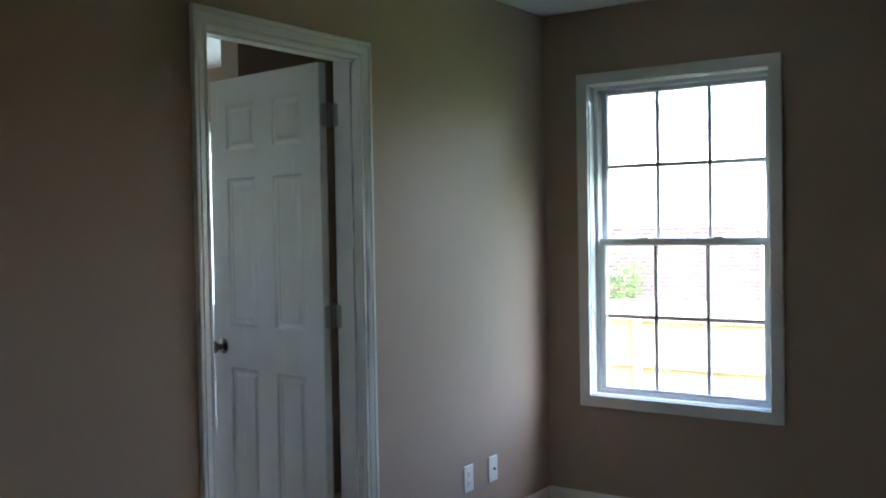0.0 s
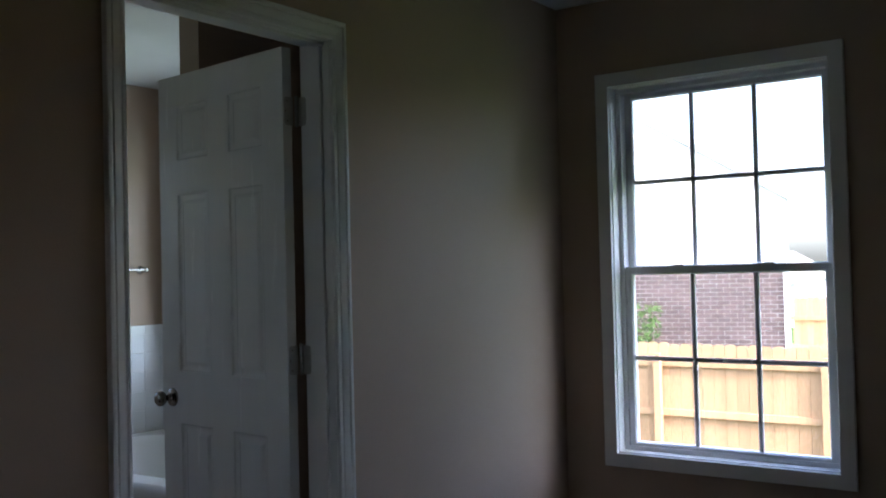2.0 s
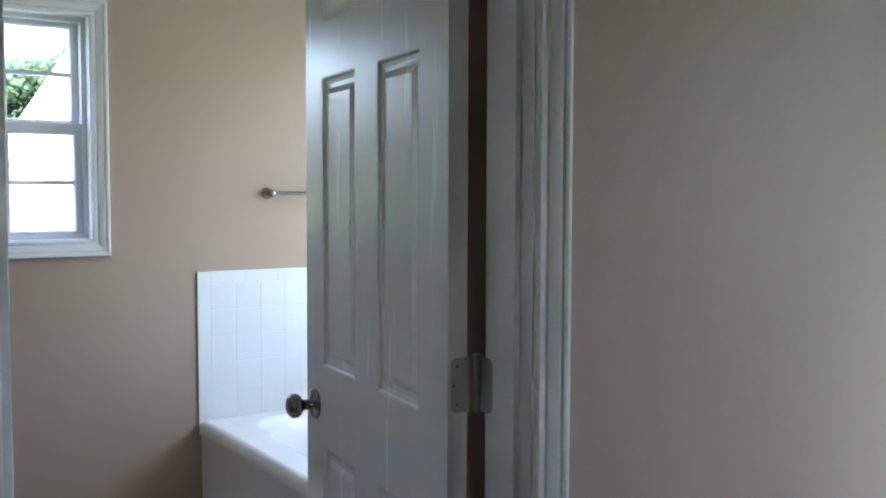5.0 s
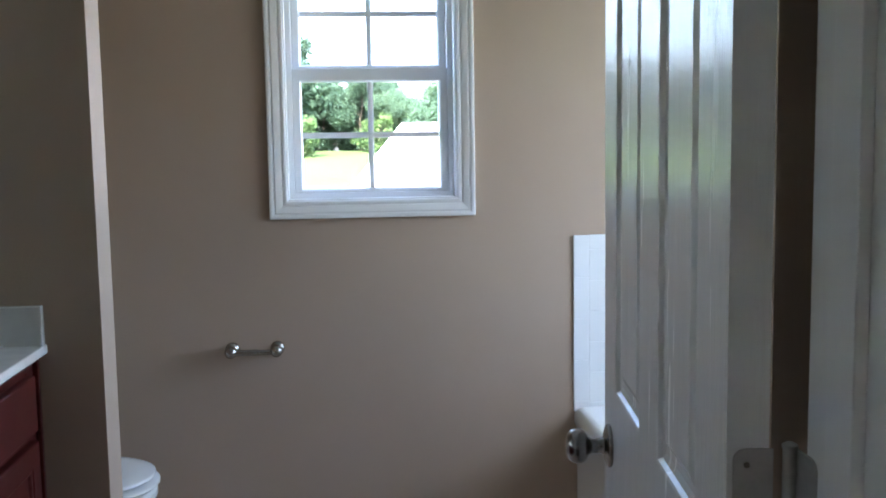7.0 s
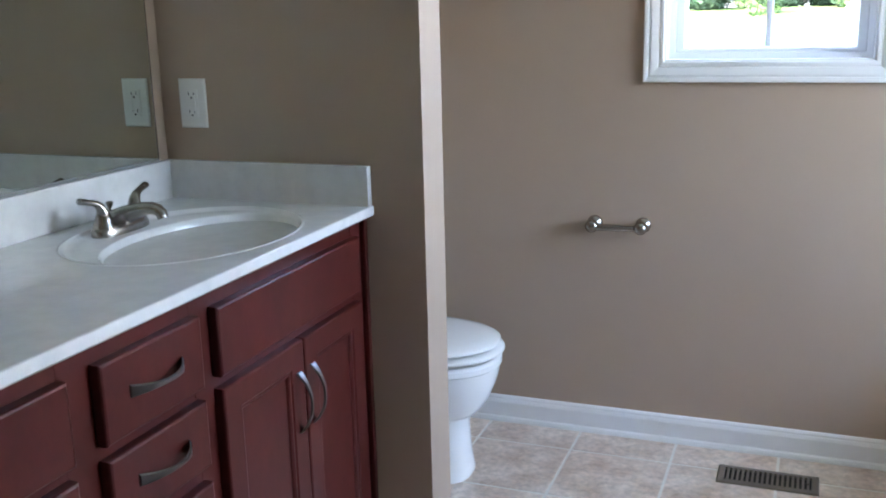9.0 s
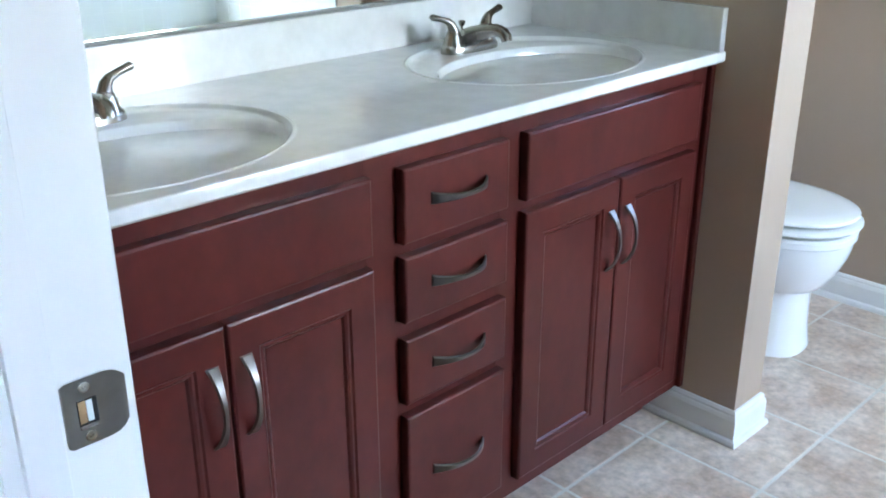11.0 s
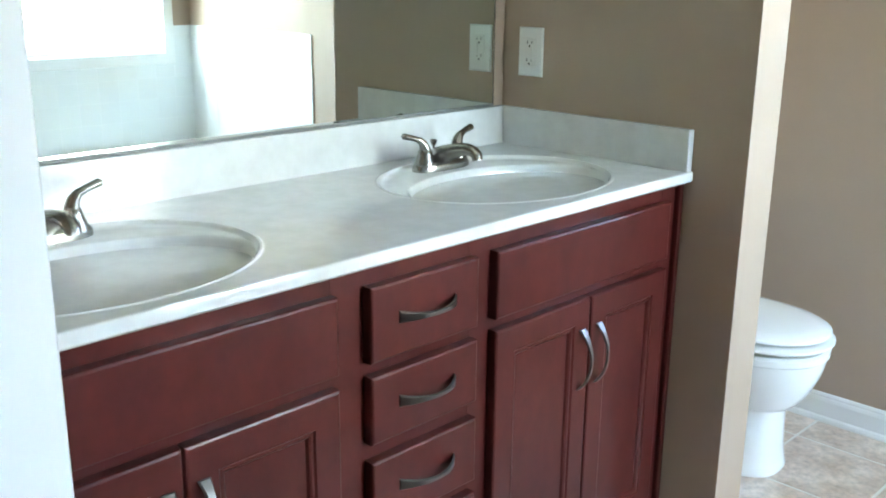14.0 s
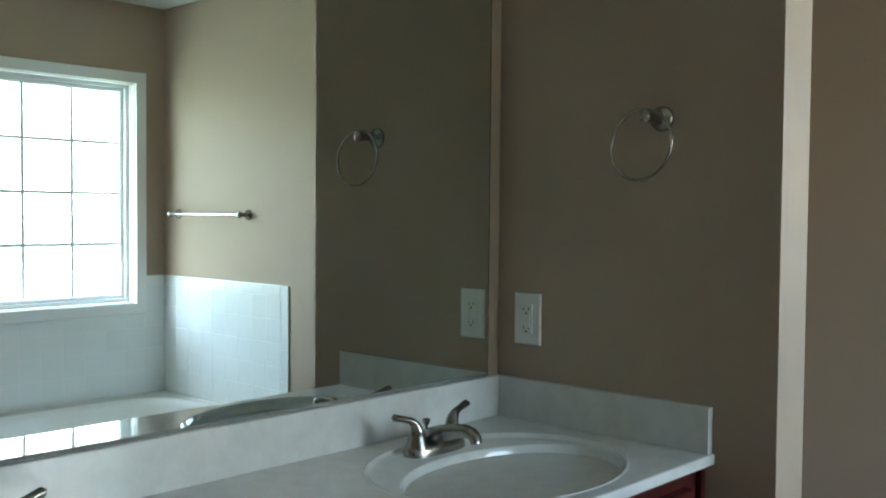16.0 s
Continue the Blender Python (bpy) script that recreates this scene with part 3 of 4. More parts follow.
def vanity_top():
    """Slab with two oval bowls moulded in, and two splashes."""
    x0, x1, y0, y1, zb, zt = XL + 0.001, -0.328, T + 0.001, P0 - 0.001, 0.905, 0.929
    c = root("countertop", Matrix(), "white cultured-marble vanity counter with two moulded oval sinks", "countertop")
    bm = bmesh.new()
    n = 64
    xc, cuts = -0.553, [0.412, 1.320]
    spans = [(y0, 0.866), (0.866, y1)]
    e = 0.004
    for (ya, yb), yc in zip(spans, cuts):
        xs0, xs1 = x0, x1 - e
        ang = [2 * math.pi * k / n for k in range(n)]
        lps = []

        def rect_pt(a):
            dx, dy = math.cos(a), math.sin(a)
            ts = []
            if dx > 1e-9:
                ts.append((xs1 - xc) / dx)
            if dx < -1e-9:
                ts.append((xs0 - xc) / dx)
            if dy > 1e-9:
                ts.append((yb - yc) / dy)
            if dy < -1e-9:
                ts.append((ya - yc) / dy)
            t = min(ts)
            return (xc + dx * t, yc + dy * t, zt)

        corner_a = [math.atan2(yy - yc, xx - xc) % (2 * math.pi) for xx in (xs0, xs1) for yy in (ya, yb)]
        angs = sorted(set(ang + corner_a))
        rect = [rect_pt(a) for a in angs]
        def ell(rx, ry, z, ox=0.0):
            return [(xc + ox + rx * math.cos(a), yc + ry * math.sin(a), z) for a in angs]
        lps = [rect, ell(0.2275, 0.2795, zt, -0.030), ell(0.2245, 0.2765, zt, -0.030), ell(0.2220, 0.2740, zt + 0.0016, -0.030), ell(0.2185, 0.2705, zt + 0.0012, -0.030), ell(0.2150, 0.2665, zt - 0.0028, -0.0295), ell(0.2115, 0.2625, zt - 0.0054, -0.028)]
        lps += [ell(0.203, 0.2605, zt - 0.0060, -0.018), ell(0.1735, 0.2575, zt - 0.0066, 0.0150), ell(0.1700, 0.2540, zt - 0.0082, 0.0172), ell(0.1675, 0.2505, zt - 0.0130, 0.0172), ell(0.1645, 0.2445, zt - 0.026, 0.0165), ell(0.157, 0.226, zt - 0.056, 0.014), ell(0.143, 0.196, zt - 0.090, 0.010), ell(0.117, 0.152, zt - 0.120, 0.006), ell(0.078, 0.096, zt - 0.140, 0.002), ell(0.040, 0.046, zt - 0.149), ell(0.022, 0.022, zt - 0.152)]
        rings(bm, lps, False, False)
    slab = part("slab", bm, M_MARBLE, c, smooth=True)
    bm = bmesh.new()
    prof = [(x1 - e, zt), (x1 - e * 0.3, zt - e * 0.3), (x1, zt - e), (x1, zb + e), (x1 - e, zb), (x0, zb)]
    rings(bm, [[(x, y, z) for x, z in prof] for y in (y0, y1)], False, False, closed=False)
    part("front_edge", bm, M_MARBLE, c, smooth=True)
    zs = 1.021
    part("backsplash", boxes((x0, XL + 0.021, y0, y1, zt - 0.004, zs), bevel=0.003), M_MARBLE, c)
    part("side_splash", boxes((XL + 0.021, -0.332, P0 - 0.021, y1, zt - 0.004, zs), bevel=0.003), M_MARBLE, c)
    for yc in cuts:
        bm = bmesh.new()
        turned(bm, [(0.024, 0.0), (0.023, 0.003), (0.017, 0.004), (0.016, 0.001), (0.012, 0.002), (0.011, 0.006), (0.001, 0.007)], 24, Matrix.Translation((xc, yc, zt - 0.153)))
        part("drain", bm, M_NICKEL, c, "nickel pop-up drain", smooth=True)
    return c


vanity_top()


def faucet(yc):
    m = Matrix.Translation((-0.752, yc, 0.9228))
    f = root("faucet", m, "brushed nickel two-handle centre-set faucet on the vanity top", "faucet", "vanity faucets")
    # base plate
    bm = bmesh.new()
    lps = []
    for sc, z in ((1.0, 0.0), (1.0, 0.010), (0.95, 0.016), (0.84, 0.020)):
        lp = []
        for k in range(40):
            a = 2 * math.pi * k / 40
            ca, sa = math.cos(a), math.sin(a)
            lp.append((0.030 * sc * math.copysign(abs(ca) ** 0.8, ca), 0.080 * sc * math.copysign(abs(sa) ** 0.75, sa), z))
        lps.append(lp)
    rings(bm, lps)
    part("base_plate", bm, M_NICKEL, f, smooth=True)
    # spout
    bm = bmesh.new()
    tube(bm, [(-0.020, 0, 0.010), (-0.008, 0, 0.024), (0.012, 0, 0.033), (0.036, 0, 0.042), (0.060, 0, 0.049), (0.082, 0, 0.052), (0.098, 0, 0.049), (0.107, 0, 0.042), (0.110, 0, 0.032)], [0.026, 0.0265, 0.0240, 0.0200, 0.0168, 0.0152, 0.0142, 0.0132, 0.0122], 18, 0.86)
    part("spout", bm, M_NICKEL, f, smooth=True)
    for s in (-1, 1):
        bm = bmesh.new()
        turned(bm, [(0.0240, 0.010), (0.0240, 0.016), (0.0222, 0.021), (0.0198, 0.028), (0.0172, 0.036), (0.0150, 0.044), (0.0110, 0.048)], 22, Matrix.Translation((0, s * 0.050, 0)))
        hb = part("handle", bm, M_NICKEL, f, smooth=True)
        bm = bmesh.new()
        tube(bm, [(0.0, s * 0.049, 0.020), (0.0, s * 0.049, 0.034), (0.0, s * 0.050, 0.047), (-0.001, s * 0.054, 0.059), (-0.003, s * 0.063, 0.068), (-0.005, s * 0.077, 0.073), (-0.007, s * 0.092, 0.077), (-0.009, s * 0.104, 0.080), (-0.010, s * 0.109, 0.081)], [0.0190, 0.0168, 0.0148, 0.0122, 0.0096, 0.0080, 0.0086, 0.0092, 0.0040], 14, 0.78)
        part("lever", bm, M_NICKEL, hb, smooth=True)
    bm = bmesh.new()
    turned(bm, [(0.0026, 0.016), (0.0026, 0.046), (0.0055, 0.050), (0.0080, 0.056), (0.0080, 0.060), (0.002, 0.062)], 14, Matrix.Translation((-0.024, 0, 0)))
    part("lift_rod", bm, M_NICKEL, f, smooth=True)
    return f


fa = faucet(1.325)
copy_thing(fa, Matrix.Translation((-0.752, 0.430, 0.9228)))

# mirror glued to the wall above the backsplash
mir = tagged(part("wall_mirror", boxes((XL + 0.001, XL + 0.006, 0.16, 1.632, 1.023, 2.02), bevel=0.0008), M_MIRROR), "large frameless plate mirror above the vanity", "mirror")
part("polished_edge", boxes((XL + 0.0012, XL + 0.0072, 1.6322, 1.6352, 1.024, 2.02), bevel=0.0012), M_NICKEL, mir, "bright polished glass edge")
part("mirror_channel", boxes((XL + 0.001, XL + 0.010, 0.16, 1.632, 1.0212, 1.0275), bevel=0.001), M_CHANNEL, mir, "thin metal channel under the mirror")


def plate(name, at, label, kind):
    """Wall plate in x-z facing -y."""
    p = root(name, at, label, "outlet")
    bm = bmesh.new()
    w, h = 0.037, 0.0585
    lps = [[(-w + i, -y, -h + i), (w - i, -y, -h + i), (w - i, -y, h - i), (-w + i, -y, h - i)] for i, y in ((0, 0.0), (0, 0.0025), (0.0015, 0.0048), (0.004, 0.006))]
    rings(bm, lps)
    part("plate", bm, M_PLATE, p)

    def outlet_face(zc, hw, hh, y):
        o = part("receptacle", boxes((-hw, hw, -y - 0.0015, -y + 0.001, zc - hh, zc + hh), bevel=0.0008), M_PLATE, p)
        # slots are thin dark boxes; the colour stands for the shade in them
        part("slot", boxes((-0.008, -0.006, -y - 0.0018, -y - 0.0012, zc - 0.002, zc + 0.006)), M_DARK, o)
        part("slot", boxes((0.006, 0.008, -y - 0.0018, -y - 0.0012, zc - 0.001, zc + 0.005)), M_DARK, o)
        part("slot", boxes((-0.0022, 0.0022, -y - 0.0018, -y - 0.0012, zc - 0.0095, zc - 0.005)), M_DARK, o)

    if kind == "gfci":
        dec = part("insert", boxes((-0.0167, 0.0167, -0.0075, -0.005, -0.0335, 0.0335), bevel=0.0008), M_PLATE, p)
        outlet_face(0.021, 0.0150, 0.0115, 0.0070)
        outlet_face(-0.021, 0.0150, 0.0115, 0.0070)
        part("test_button", boxes((0.0045, 0.0105, -0.0105, -0.007, -0.019, 0.019), bevel=0.0008), M_PLATE, p)
    elif kind == "duplex":
        outlet_face(0.0195, 0.0165, 0.0140, 0.006)
        outlet_face(-0.0195, 0.0165, 0.0140, 0.006)
    else:
        bm = bmesh.new()
        turned(bm, [(0.006, 0.0), (0.006, 0.004), (0.0045, 0.005), (0.0045, 0.010), (0.001, 0.0102)], 12, Matrix.Translation((0, -0.005, 0)) @ Matrix.Rotation(radians(90), 4, "X"))
        part("coax_socket", bm, M_NICKEL, p)
    return p


plate("wall_outlet", Matrix.Translation((-0.793, P0, 1.157)), "white ground-fault outlet above the side splash", "gfci")
plate("wall_outlet", Matrix.Translation((1.446, 0.0, 0.296)), "white duplex outlet low on the bedroom wall", "duplex")
plate("cable_plate", Matrix.Translation((1.650, 0.0, 0.296)), "white cable plate low on the bedroom wall", "coax")


def rosette(bm, m, r=0.024):
    turned(bm, [(r, 0.0), (r, 0.004), (r * 0.93, 0.008), (r * 0.62, 0.012), (r * 0.42, 0.017), (r * 0.40, 0.026), (r * 0.55, 0.032)], 24, m)


FACE_S = Matrix.Rotation(radians(90), 4, "X")  # local z -> -y


def towel_ring():
    t = root("towel_ring", Matrix.Translation((-0.456, P0, 1.591)), "brushed nickel towel ring on the stub wall", "towel ring")
    bm = bmesh.new()
    turned(bm, [(0.026, 0.0), (0.026, 0.004), (0.024, 0.009), (0.016, 0.014), (0.011, 0.022), (0.0095, 0.052), (0.012, 0.058), (0.013, 0.064), (0.013, 0.072), (0.008, 0.077), (0.001, 0.078)], 24, FACE_S)
    part("post", bm, M_NICKEL, t, smooth=True)
    bm = bmesh.new()
    r, n = 0.0705, 64
    tilt = Matrix.Rotation(radians(-6), 4, "X")
    rot = Matrix.Rotation(radians(-3), 4, "Z")
    lps = []
    for k in range(n):
        a = 2 * math.pi * k / n
        c = Vector((math.cos(a), 0, math.sin(a)))
        lp = []
        for j in range(10):
            b = 2 * math.pi * j / 10
            q = c * (r + 0.0031 * math.cos(b)) + Vector((0, 0.0031 * math.sin(b), 0))
            q = rot @ (tilt @ (q - Vector((0, 0, r)))) + Vector((-0.004, -0.069, 0.014))
            lp.append(q)
        lps.append(lp)
    lps.append(lps[0])
    rings(bm, lps, False, False)
    bmesh.ops.remove_doubles(bm, verts=bm.verts, dist=1e-6)
    part("ring", bm, M_NICKEL, t, smooth=True)
    return t


towel_ring()


def paper_holder():
    t = root("paper_holder", Matrix.Translation((0.052, F, 0.704)), "empty brushed nickel toilet-paper holder on the wall", "paper holder")
    for s in (-1, 1):
        bm = bmesh.new()
        turned(bm, [(0.024, 0.0), (0.024, 0.004), (0.021, 0.009), (0.012, 0.015), (0.0095, 0.022), (0.010, 0.034), (0.016, 0.042), (0.0205, 0.052), (0.0195, 0.062), (0.013, 0.070), (0.002, 0.073)], 24, Matrix.Translation((s * 0.075, 0, 0)) @ FACE_S)
        part("post", bm, M_NICKEL, t, smooth=True)
    bm = bmesh.new()
    q = Matrix.Translation((-0.062, -0.053, -0.003)) @ Matrix.Rotation(radians(90), 4, "Y")
    turned(bm, [(0.0095, 0.0), (0.0105, 0.003), (0.0105, 0.076), (0.0090, 0.077), (0.0090, 0.124)], 18, q)
    part("roller", bm, M_NICKEL, t, smooth=True)


paper_holder()


def towel_bar():
    t = root("towel_bar", Matrix.Translation((1.7525, F, 1.380)), "brushed nickel towel bar above the tub tile", "towel bar")
    for s in (-1, 1):
        bm = bmesh.new()
        turned(bm, [(0.025, 0.0), (0.025, 0.004), (0.022, 0.009), (0.013, 0.015), (0.010, 0.022), (0.010, 0.040), (0.015, 0.048), (0.0155, 0.060), (0.010, 0.067), (0.001, 0.069)], 24, Matrix.Translation((s * 0.2985, 0, 0)) @ FACE_S)
        part("post", bm, M_NICKEL, t, smooth=True)
    bm = bmesh.new()
    tube(bm, [(-0.2985, -0.053, 0), (0.0, -0.053, 0), (0.2985, -0.053, 0)], 0.008, 14)
    part("bar", bm, M_NICKEL, t, smooth=True)


towel_bar()


# ---------------------------------------------------------------- toilet
def toilet():
    t = root("toilet", Matrix.Translation((XL - 0.004, 2.232, 0.0)), "white porcelain elongated toilet with the lid closed", "toilet")

    def egg(cx, back, frontx, half, z, n=40, pw=0.92):
        """Egg outline: rounder at the front (+x)."""
        out = []
        for k in range(n):
            a = 2 * math.pi * k / n
            c, s = math.cos(a), math.sin(a)
            rx = (frontx - cx) if c > 0 else (cx - back)
            out.append((cx + rx * math.copysign(abs(c) ** pw, c), half * math.copysign(abs(s) ** pw, s), z))
        return out

    bm = bmesh.new()
    rings(bm, [egg(0.39, 0.20, 0.586, 0.114, 0.0, pw=0.72), egg(0.39, 0.20, 0.588, 0.116, 0.010, pw=0.72), egg(0.39, 0.20, 0.584, 0.112, 0.026, pw=0.72), egg(0.39, 0.20, 0.578, 0.106, 0.070, pw=0.74), egg(0.39, 0.20, 0.575, 0.103, 0.140, pw=0.76), egg(0.39, 0.20, 0.575, 0.103, 0.186, pw=0.78), egg(0.39, 0.20, 0.578, 0.105, 0.194, pw=0.80), egg(0.40, 0.19, 0.603, 0.124, 0.202, pw=0.86), egg(0.40, 0.19, 0.619, 0.136, 0.220), egg(0.41, 0.18, 0.641, 0.152, 0.254), egg(0.41, 0.17, 0.659, 0.166, 0.296), egg(0.42, 0.16, 0.668, 0.174, 0.330), egg(0.42, 0.16, 0.670, 0.176, 0.352), egg(0.42, 0.16, 0.677, 0.182, 0.357), egg(0.42, 0.16, 0.677, 0.182, 0.374), egg(0.42, 0.16, 0.669, 0.175, 0.381)])
    part("bowl", bm, M_PORC, t, smooth=True)
    bm = bmesh.new()
    rings(bm, [egg(0.42, 0.21, 0.661, 0.166, 0.389), egg(0.42, 0.21, 0.679, 0.183, 0.391), egg(0.42, 0.21, 0.686, 0.190, 0.397), egg(0.42, 0.21, 0.685, 0.189, 0.403), egg(0.42, 0.21, 0.675, 0.180, 0.408), egg(0.42, 0.21, 0.661, 0.166, 0.409)])
    part("seat", bm, M_PORC, t, smooth=True)
    bm = bmesh.new()
    rings(bm, [egg(0.42, 0.21, 0.653, 0.160, 0.4155), egg(0.42, 0.21, 0.669, 0.175, 0.4165), egg(0.42, 0.21, 0.675, 0.181, 0.421), egg(0.42, 0.21, 0.673, 0.179, 0.428), egg(0.42, 0.21, 0.661, 0.168, 0.434), egg(0.42, 0.22, 0.625, 0.142, 0.438), egg(0.42, 0.30, 0.553, 0.086, 0.441)])
    part("lid", bm, M_PORC, t, smooth=True)
    for s in (-1, 1):
        part("seat_bumper", boxes((0.40, 0.425, s * 0.165 - 0.006, s * 0.165 + 0.006, 0.408, 0.4165), bevel=0.001), M_RUBBER, t)
    part("tank", boxes((0.034, 0.205, -0.22, 0.22, 0.385, 0.735), bevel=0.018), M_PORC, t, smooth=True)
    part("tank_lid", boxes((0.031, 0.215, -0.23, 0.23, 0.735, 0.768), bevel=0.010), M_PORC, t, smooth=True)
    bm = bmesh.new()
    tube(bm, [(0.205, 0.16, 0.67), (0.222, 0.16, 0.67), (0.228, 0.14, 0.667), (0.228, 0.09, 0.660)], [0.008, 0.008, 0.007, 0.006], 10)
    part("flush_lever", bm, M_NICKEL, t, smooth=True)
    part("bowl_back", boxes((0.06, 0.24, -0.10, 0.10, 0.0, 0.388), bevel=0.02), M_PORC, t, smooth=True)


toilet()


# ---------------------------------------------------------------- bathtub
def bathtub():
    x0, x1, y0, y1, zt = 1.150, W - 0.001, S1 + 0.001, F - 0.001, 0.455
    t = root("bathtub", Matrix(), "white alcove bathtub with a plain apron under the window", "bathtub")
    bm = bmesh.new()
    n = 72
    xc, yc = (x0 + x1) / 2 + 0.02, (y0 + y1) / 2
    angs = [2 * math.pi * k / n for k in range(n)]

    def sup(rx, ry, z, p):
        out = []
        for a in angs:
            c, s = math.cos(a), math.sin(a)
            out.append((xc + rx * math.copysign(abs(c) ** p, c), yc + ry * math.copysign(abs(s) ** p, s), z))
        return out

    def rect(ins, z):
        out = []
        a0, a1, b0, b1 = x0 + ins, x1, y0, y1
        for a in angs:
            c, s = math.cos(a), math.sin(a)
            t1 = ((a1 - xc) / c if c > 1e-9 else (a0 - xc) / c if c < -1e-9 else 1e9)
            t2 = ((b1 - yc) / s if s > 1e-9 else (b0 - yc) / s if s < -1e-9 else 1e9)
            k = min(t1, t2)
            out.append((xc + c * k, yc + s * k, z))
        return out

    rings(bm, [rect(0.030, zt), sup(0.415, 0.67, zt, 0.42), sup(0.41, 0.665, zt, 0.42), sup(0.40, 0.655, zt - 0.006, 0.45), sup(0.385, 0.64, zt - 0.03, 0.5), sup(0.34, 0.58, zt - 0.24, 0.55), sup(0.30, 0.53, zt - 0.33, 0.6), sup(0.22, 0.42, zt - 0.36, 0.7)], False, True)
    part("basin", bm, M_TUB, t, smooth=True)
    bm = bmesh.new()
    prof = [(x0 + 0.030, zt), (x0 + 0.016, zt - 0.003), (x0 + 0.006, zt - 0.012), (x0 + 0.001, zt - 0.026), (x0 + 0.001, zt - 0.055), (x0 + 0.010, zt - 0.070), (x0 + 0.012, 0.05), (x0 + 0.004, 0.03), (x0 + 0.004, 0.0)]
    rings(bm, [[(x, y, z) for x, z in prof] for y in (y0, y1)], False, False, closed=False)
    part("apron", bm, M_TUB, t, "white tub apron", smooth=True)


bathtub()


# ---------------------------------------------------------------- floor vent
def floor_vent():
    x0, x1, y0, y1 = 0.395, 0.679, 2.403, 2.519
    v = root("floor_vent", Matrix.Translation(((x0 + x1) / 2, (y0 + y1) / 2, 0.0)), "brown metal floor register in the tile floor", "floor vent")
    a, b = (x1 - x0) / 2, (y1 - y0) / 2
    bm = bmesh.new()
    lps = [[(-a + i, -b + i, z), (a - i, -b + i, z), (a - i, b - i, z), (-a + i, b - i, z)] for i, z in ((0, 0.0), (0.001, 0.003), (0.004, 0.0052), (0.020, 0.0058), (0.021, 0.0005))]
    rings(bm, lps, False, False)
    part("frame", bm, M_VENT, v)
    # dark sheet that paints the shade of the duct below the slats
    part("backing", boxes((-a + 0.02, a - 0.02, -b + 0.02, b - 0.02, 0.0002, 0.0008)), M_DARK, v)
    me = mesh_of("slat", boxes((-0.0035, 0.0035, -b + 0.020, b - 0.020, 0.001, 0.0056)), M_VENT)
    n = 17
    for k in range(n):
        piece("slat", me, v, Matrix.Translation((-a + 0.030 + (2 * a - 0.060) * k / (n - 1), 0, 0)))
    part("damper_lever", boxes((a - 0.034, a - 0.028, -0.008, 0.006, 0.004, 0.010), bevel=0.001), M_VENT, v)


floor_vent()


# ---------------------------------------------------------------- outdoors
GZ = -1.55


def ground_height(x, y):
    h = GZ
    if y > 24:
        s = min(1.0, (y - 24) / 40.0)
        h += 2.9 * s * s * (3 - 2 * s)
    return h + 0.12 * math.sin(x * 0.11) * math.sin(y * 0.13 + 1) * (1 if y > 24 else 0)


bm = bmesh.new()
gx = [-2000, -600, -200, -100] + list(range(-60, 101, 8)) + [140, 240, 600, 2000]
gy = [-2000, -600, -100, -30, -10, 0, 10, 18, 24] + list(range(28, 101, 6)) + [140, 240, 600, 2000]
gv = {(i, j): bm.verts.new((x, y, ground_height(x, y))) for i, x in enumerate(gx) for j, y in enumerate(gy)}
for i in range(len(gx) - 1):
    for j in range(len(gy) - 1):
        bm.faces.new((gv[i, j], gv[i + 1, j], gv[i + 1, j + 1], gv[i, j + 1]))
tagged(part("ground", bm, M_GRASS, smooth=True), "green meadow and lawn around the house", "ground", kind="structure")


def fence(x, y0, y1, ztop, label, seed):
    f = root("fence", Matrix.Translation((x, 0, GZ)), label, "fence")
    rng = random.Random(seed)
    h = ztop - GZ
    pw = 0.143
    mes = []
    for k in range(3):
        hh = h + (0.0, 0.012, -0.010)[k]
        bm = bmesh.new()
        c = 0.03
        o = [(-pw / 2, 0.03), (pw / 2, 0.03), (pw / 2, hh - c), (pw / 2 - c, hh), (-pw / 2 + c, hh), (-pw / 2, hh - c)]
        rings(bm, [[(dx, y, z) for y, z in o] for dx in (0.0, 0.017)])
        mes.append(mesh_of("picket", bm, M_FENCE))
    n = int((y1 - y0) / (pw + 0.004))
    for k in range(n):
        piece("picket", rng.choice(mes), f, Matrix.Translation((rng.uniform(0, 0.003), y0 + (k + 0.5) * (pw + 0.004), 0)))
    for z in (0.46, 0.98, 1.62):
        part("rail", boxes((-0.040, -0.002, y0, y1, z - 0.045, z + 0.045), bevel=0.003), M_FENCE, f)
    k = y0 + 0.74
    me = mesh_of("fence_post", boxes((-0.128, -0.040, -0.045, 0.045, 0.0, h - 0.12), bevel=0.004), M_FENCE)
    while k < y1:
        piece("fence_post", me, f, Matrix.Translation((0, k, 0)))
        k += 2.10
    return f


fence(10.5, -3.98, 9.0, 0.315, "new pale cedar picket fence with rails and posts", 3)
fence(21.0, -9.0, 4.3, 0.55, "pale cedar fence further behind the neighbouring house", 4)


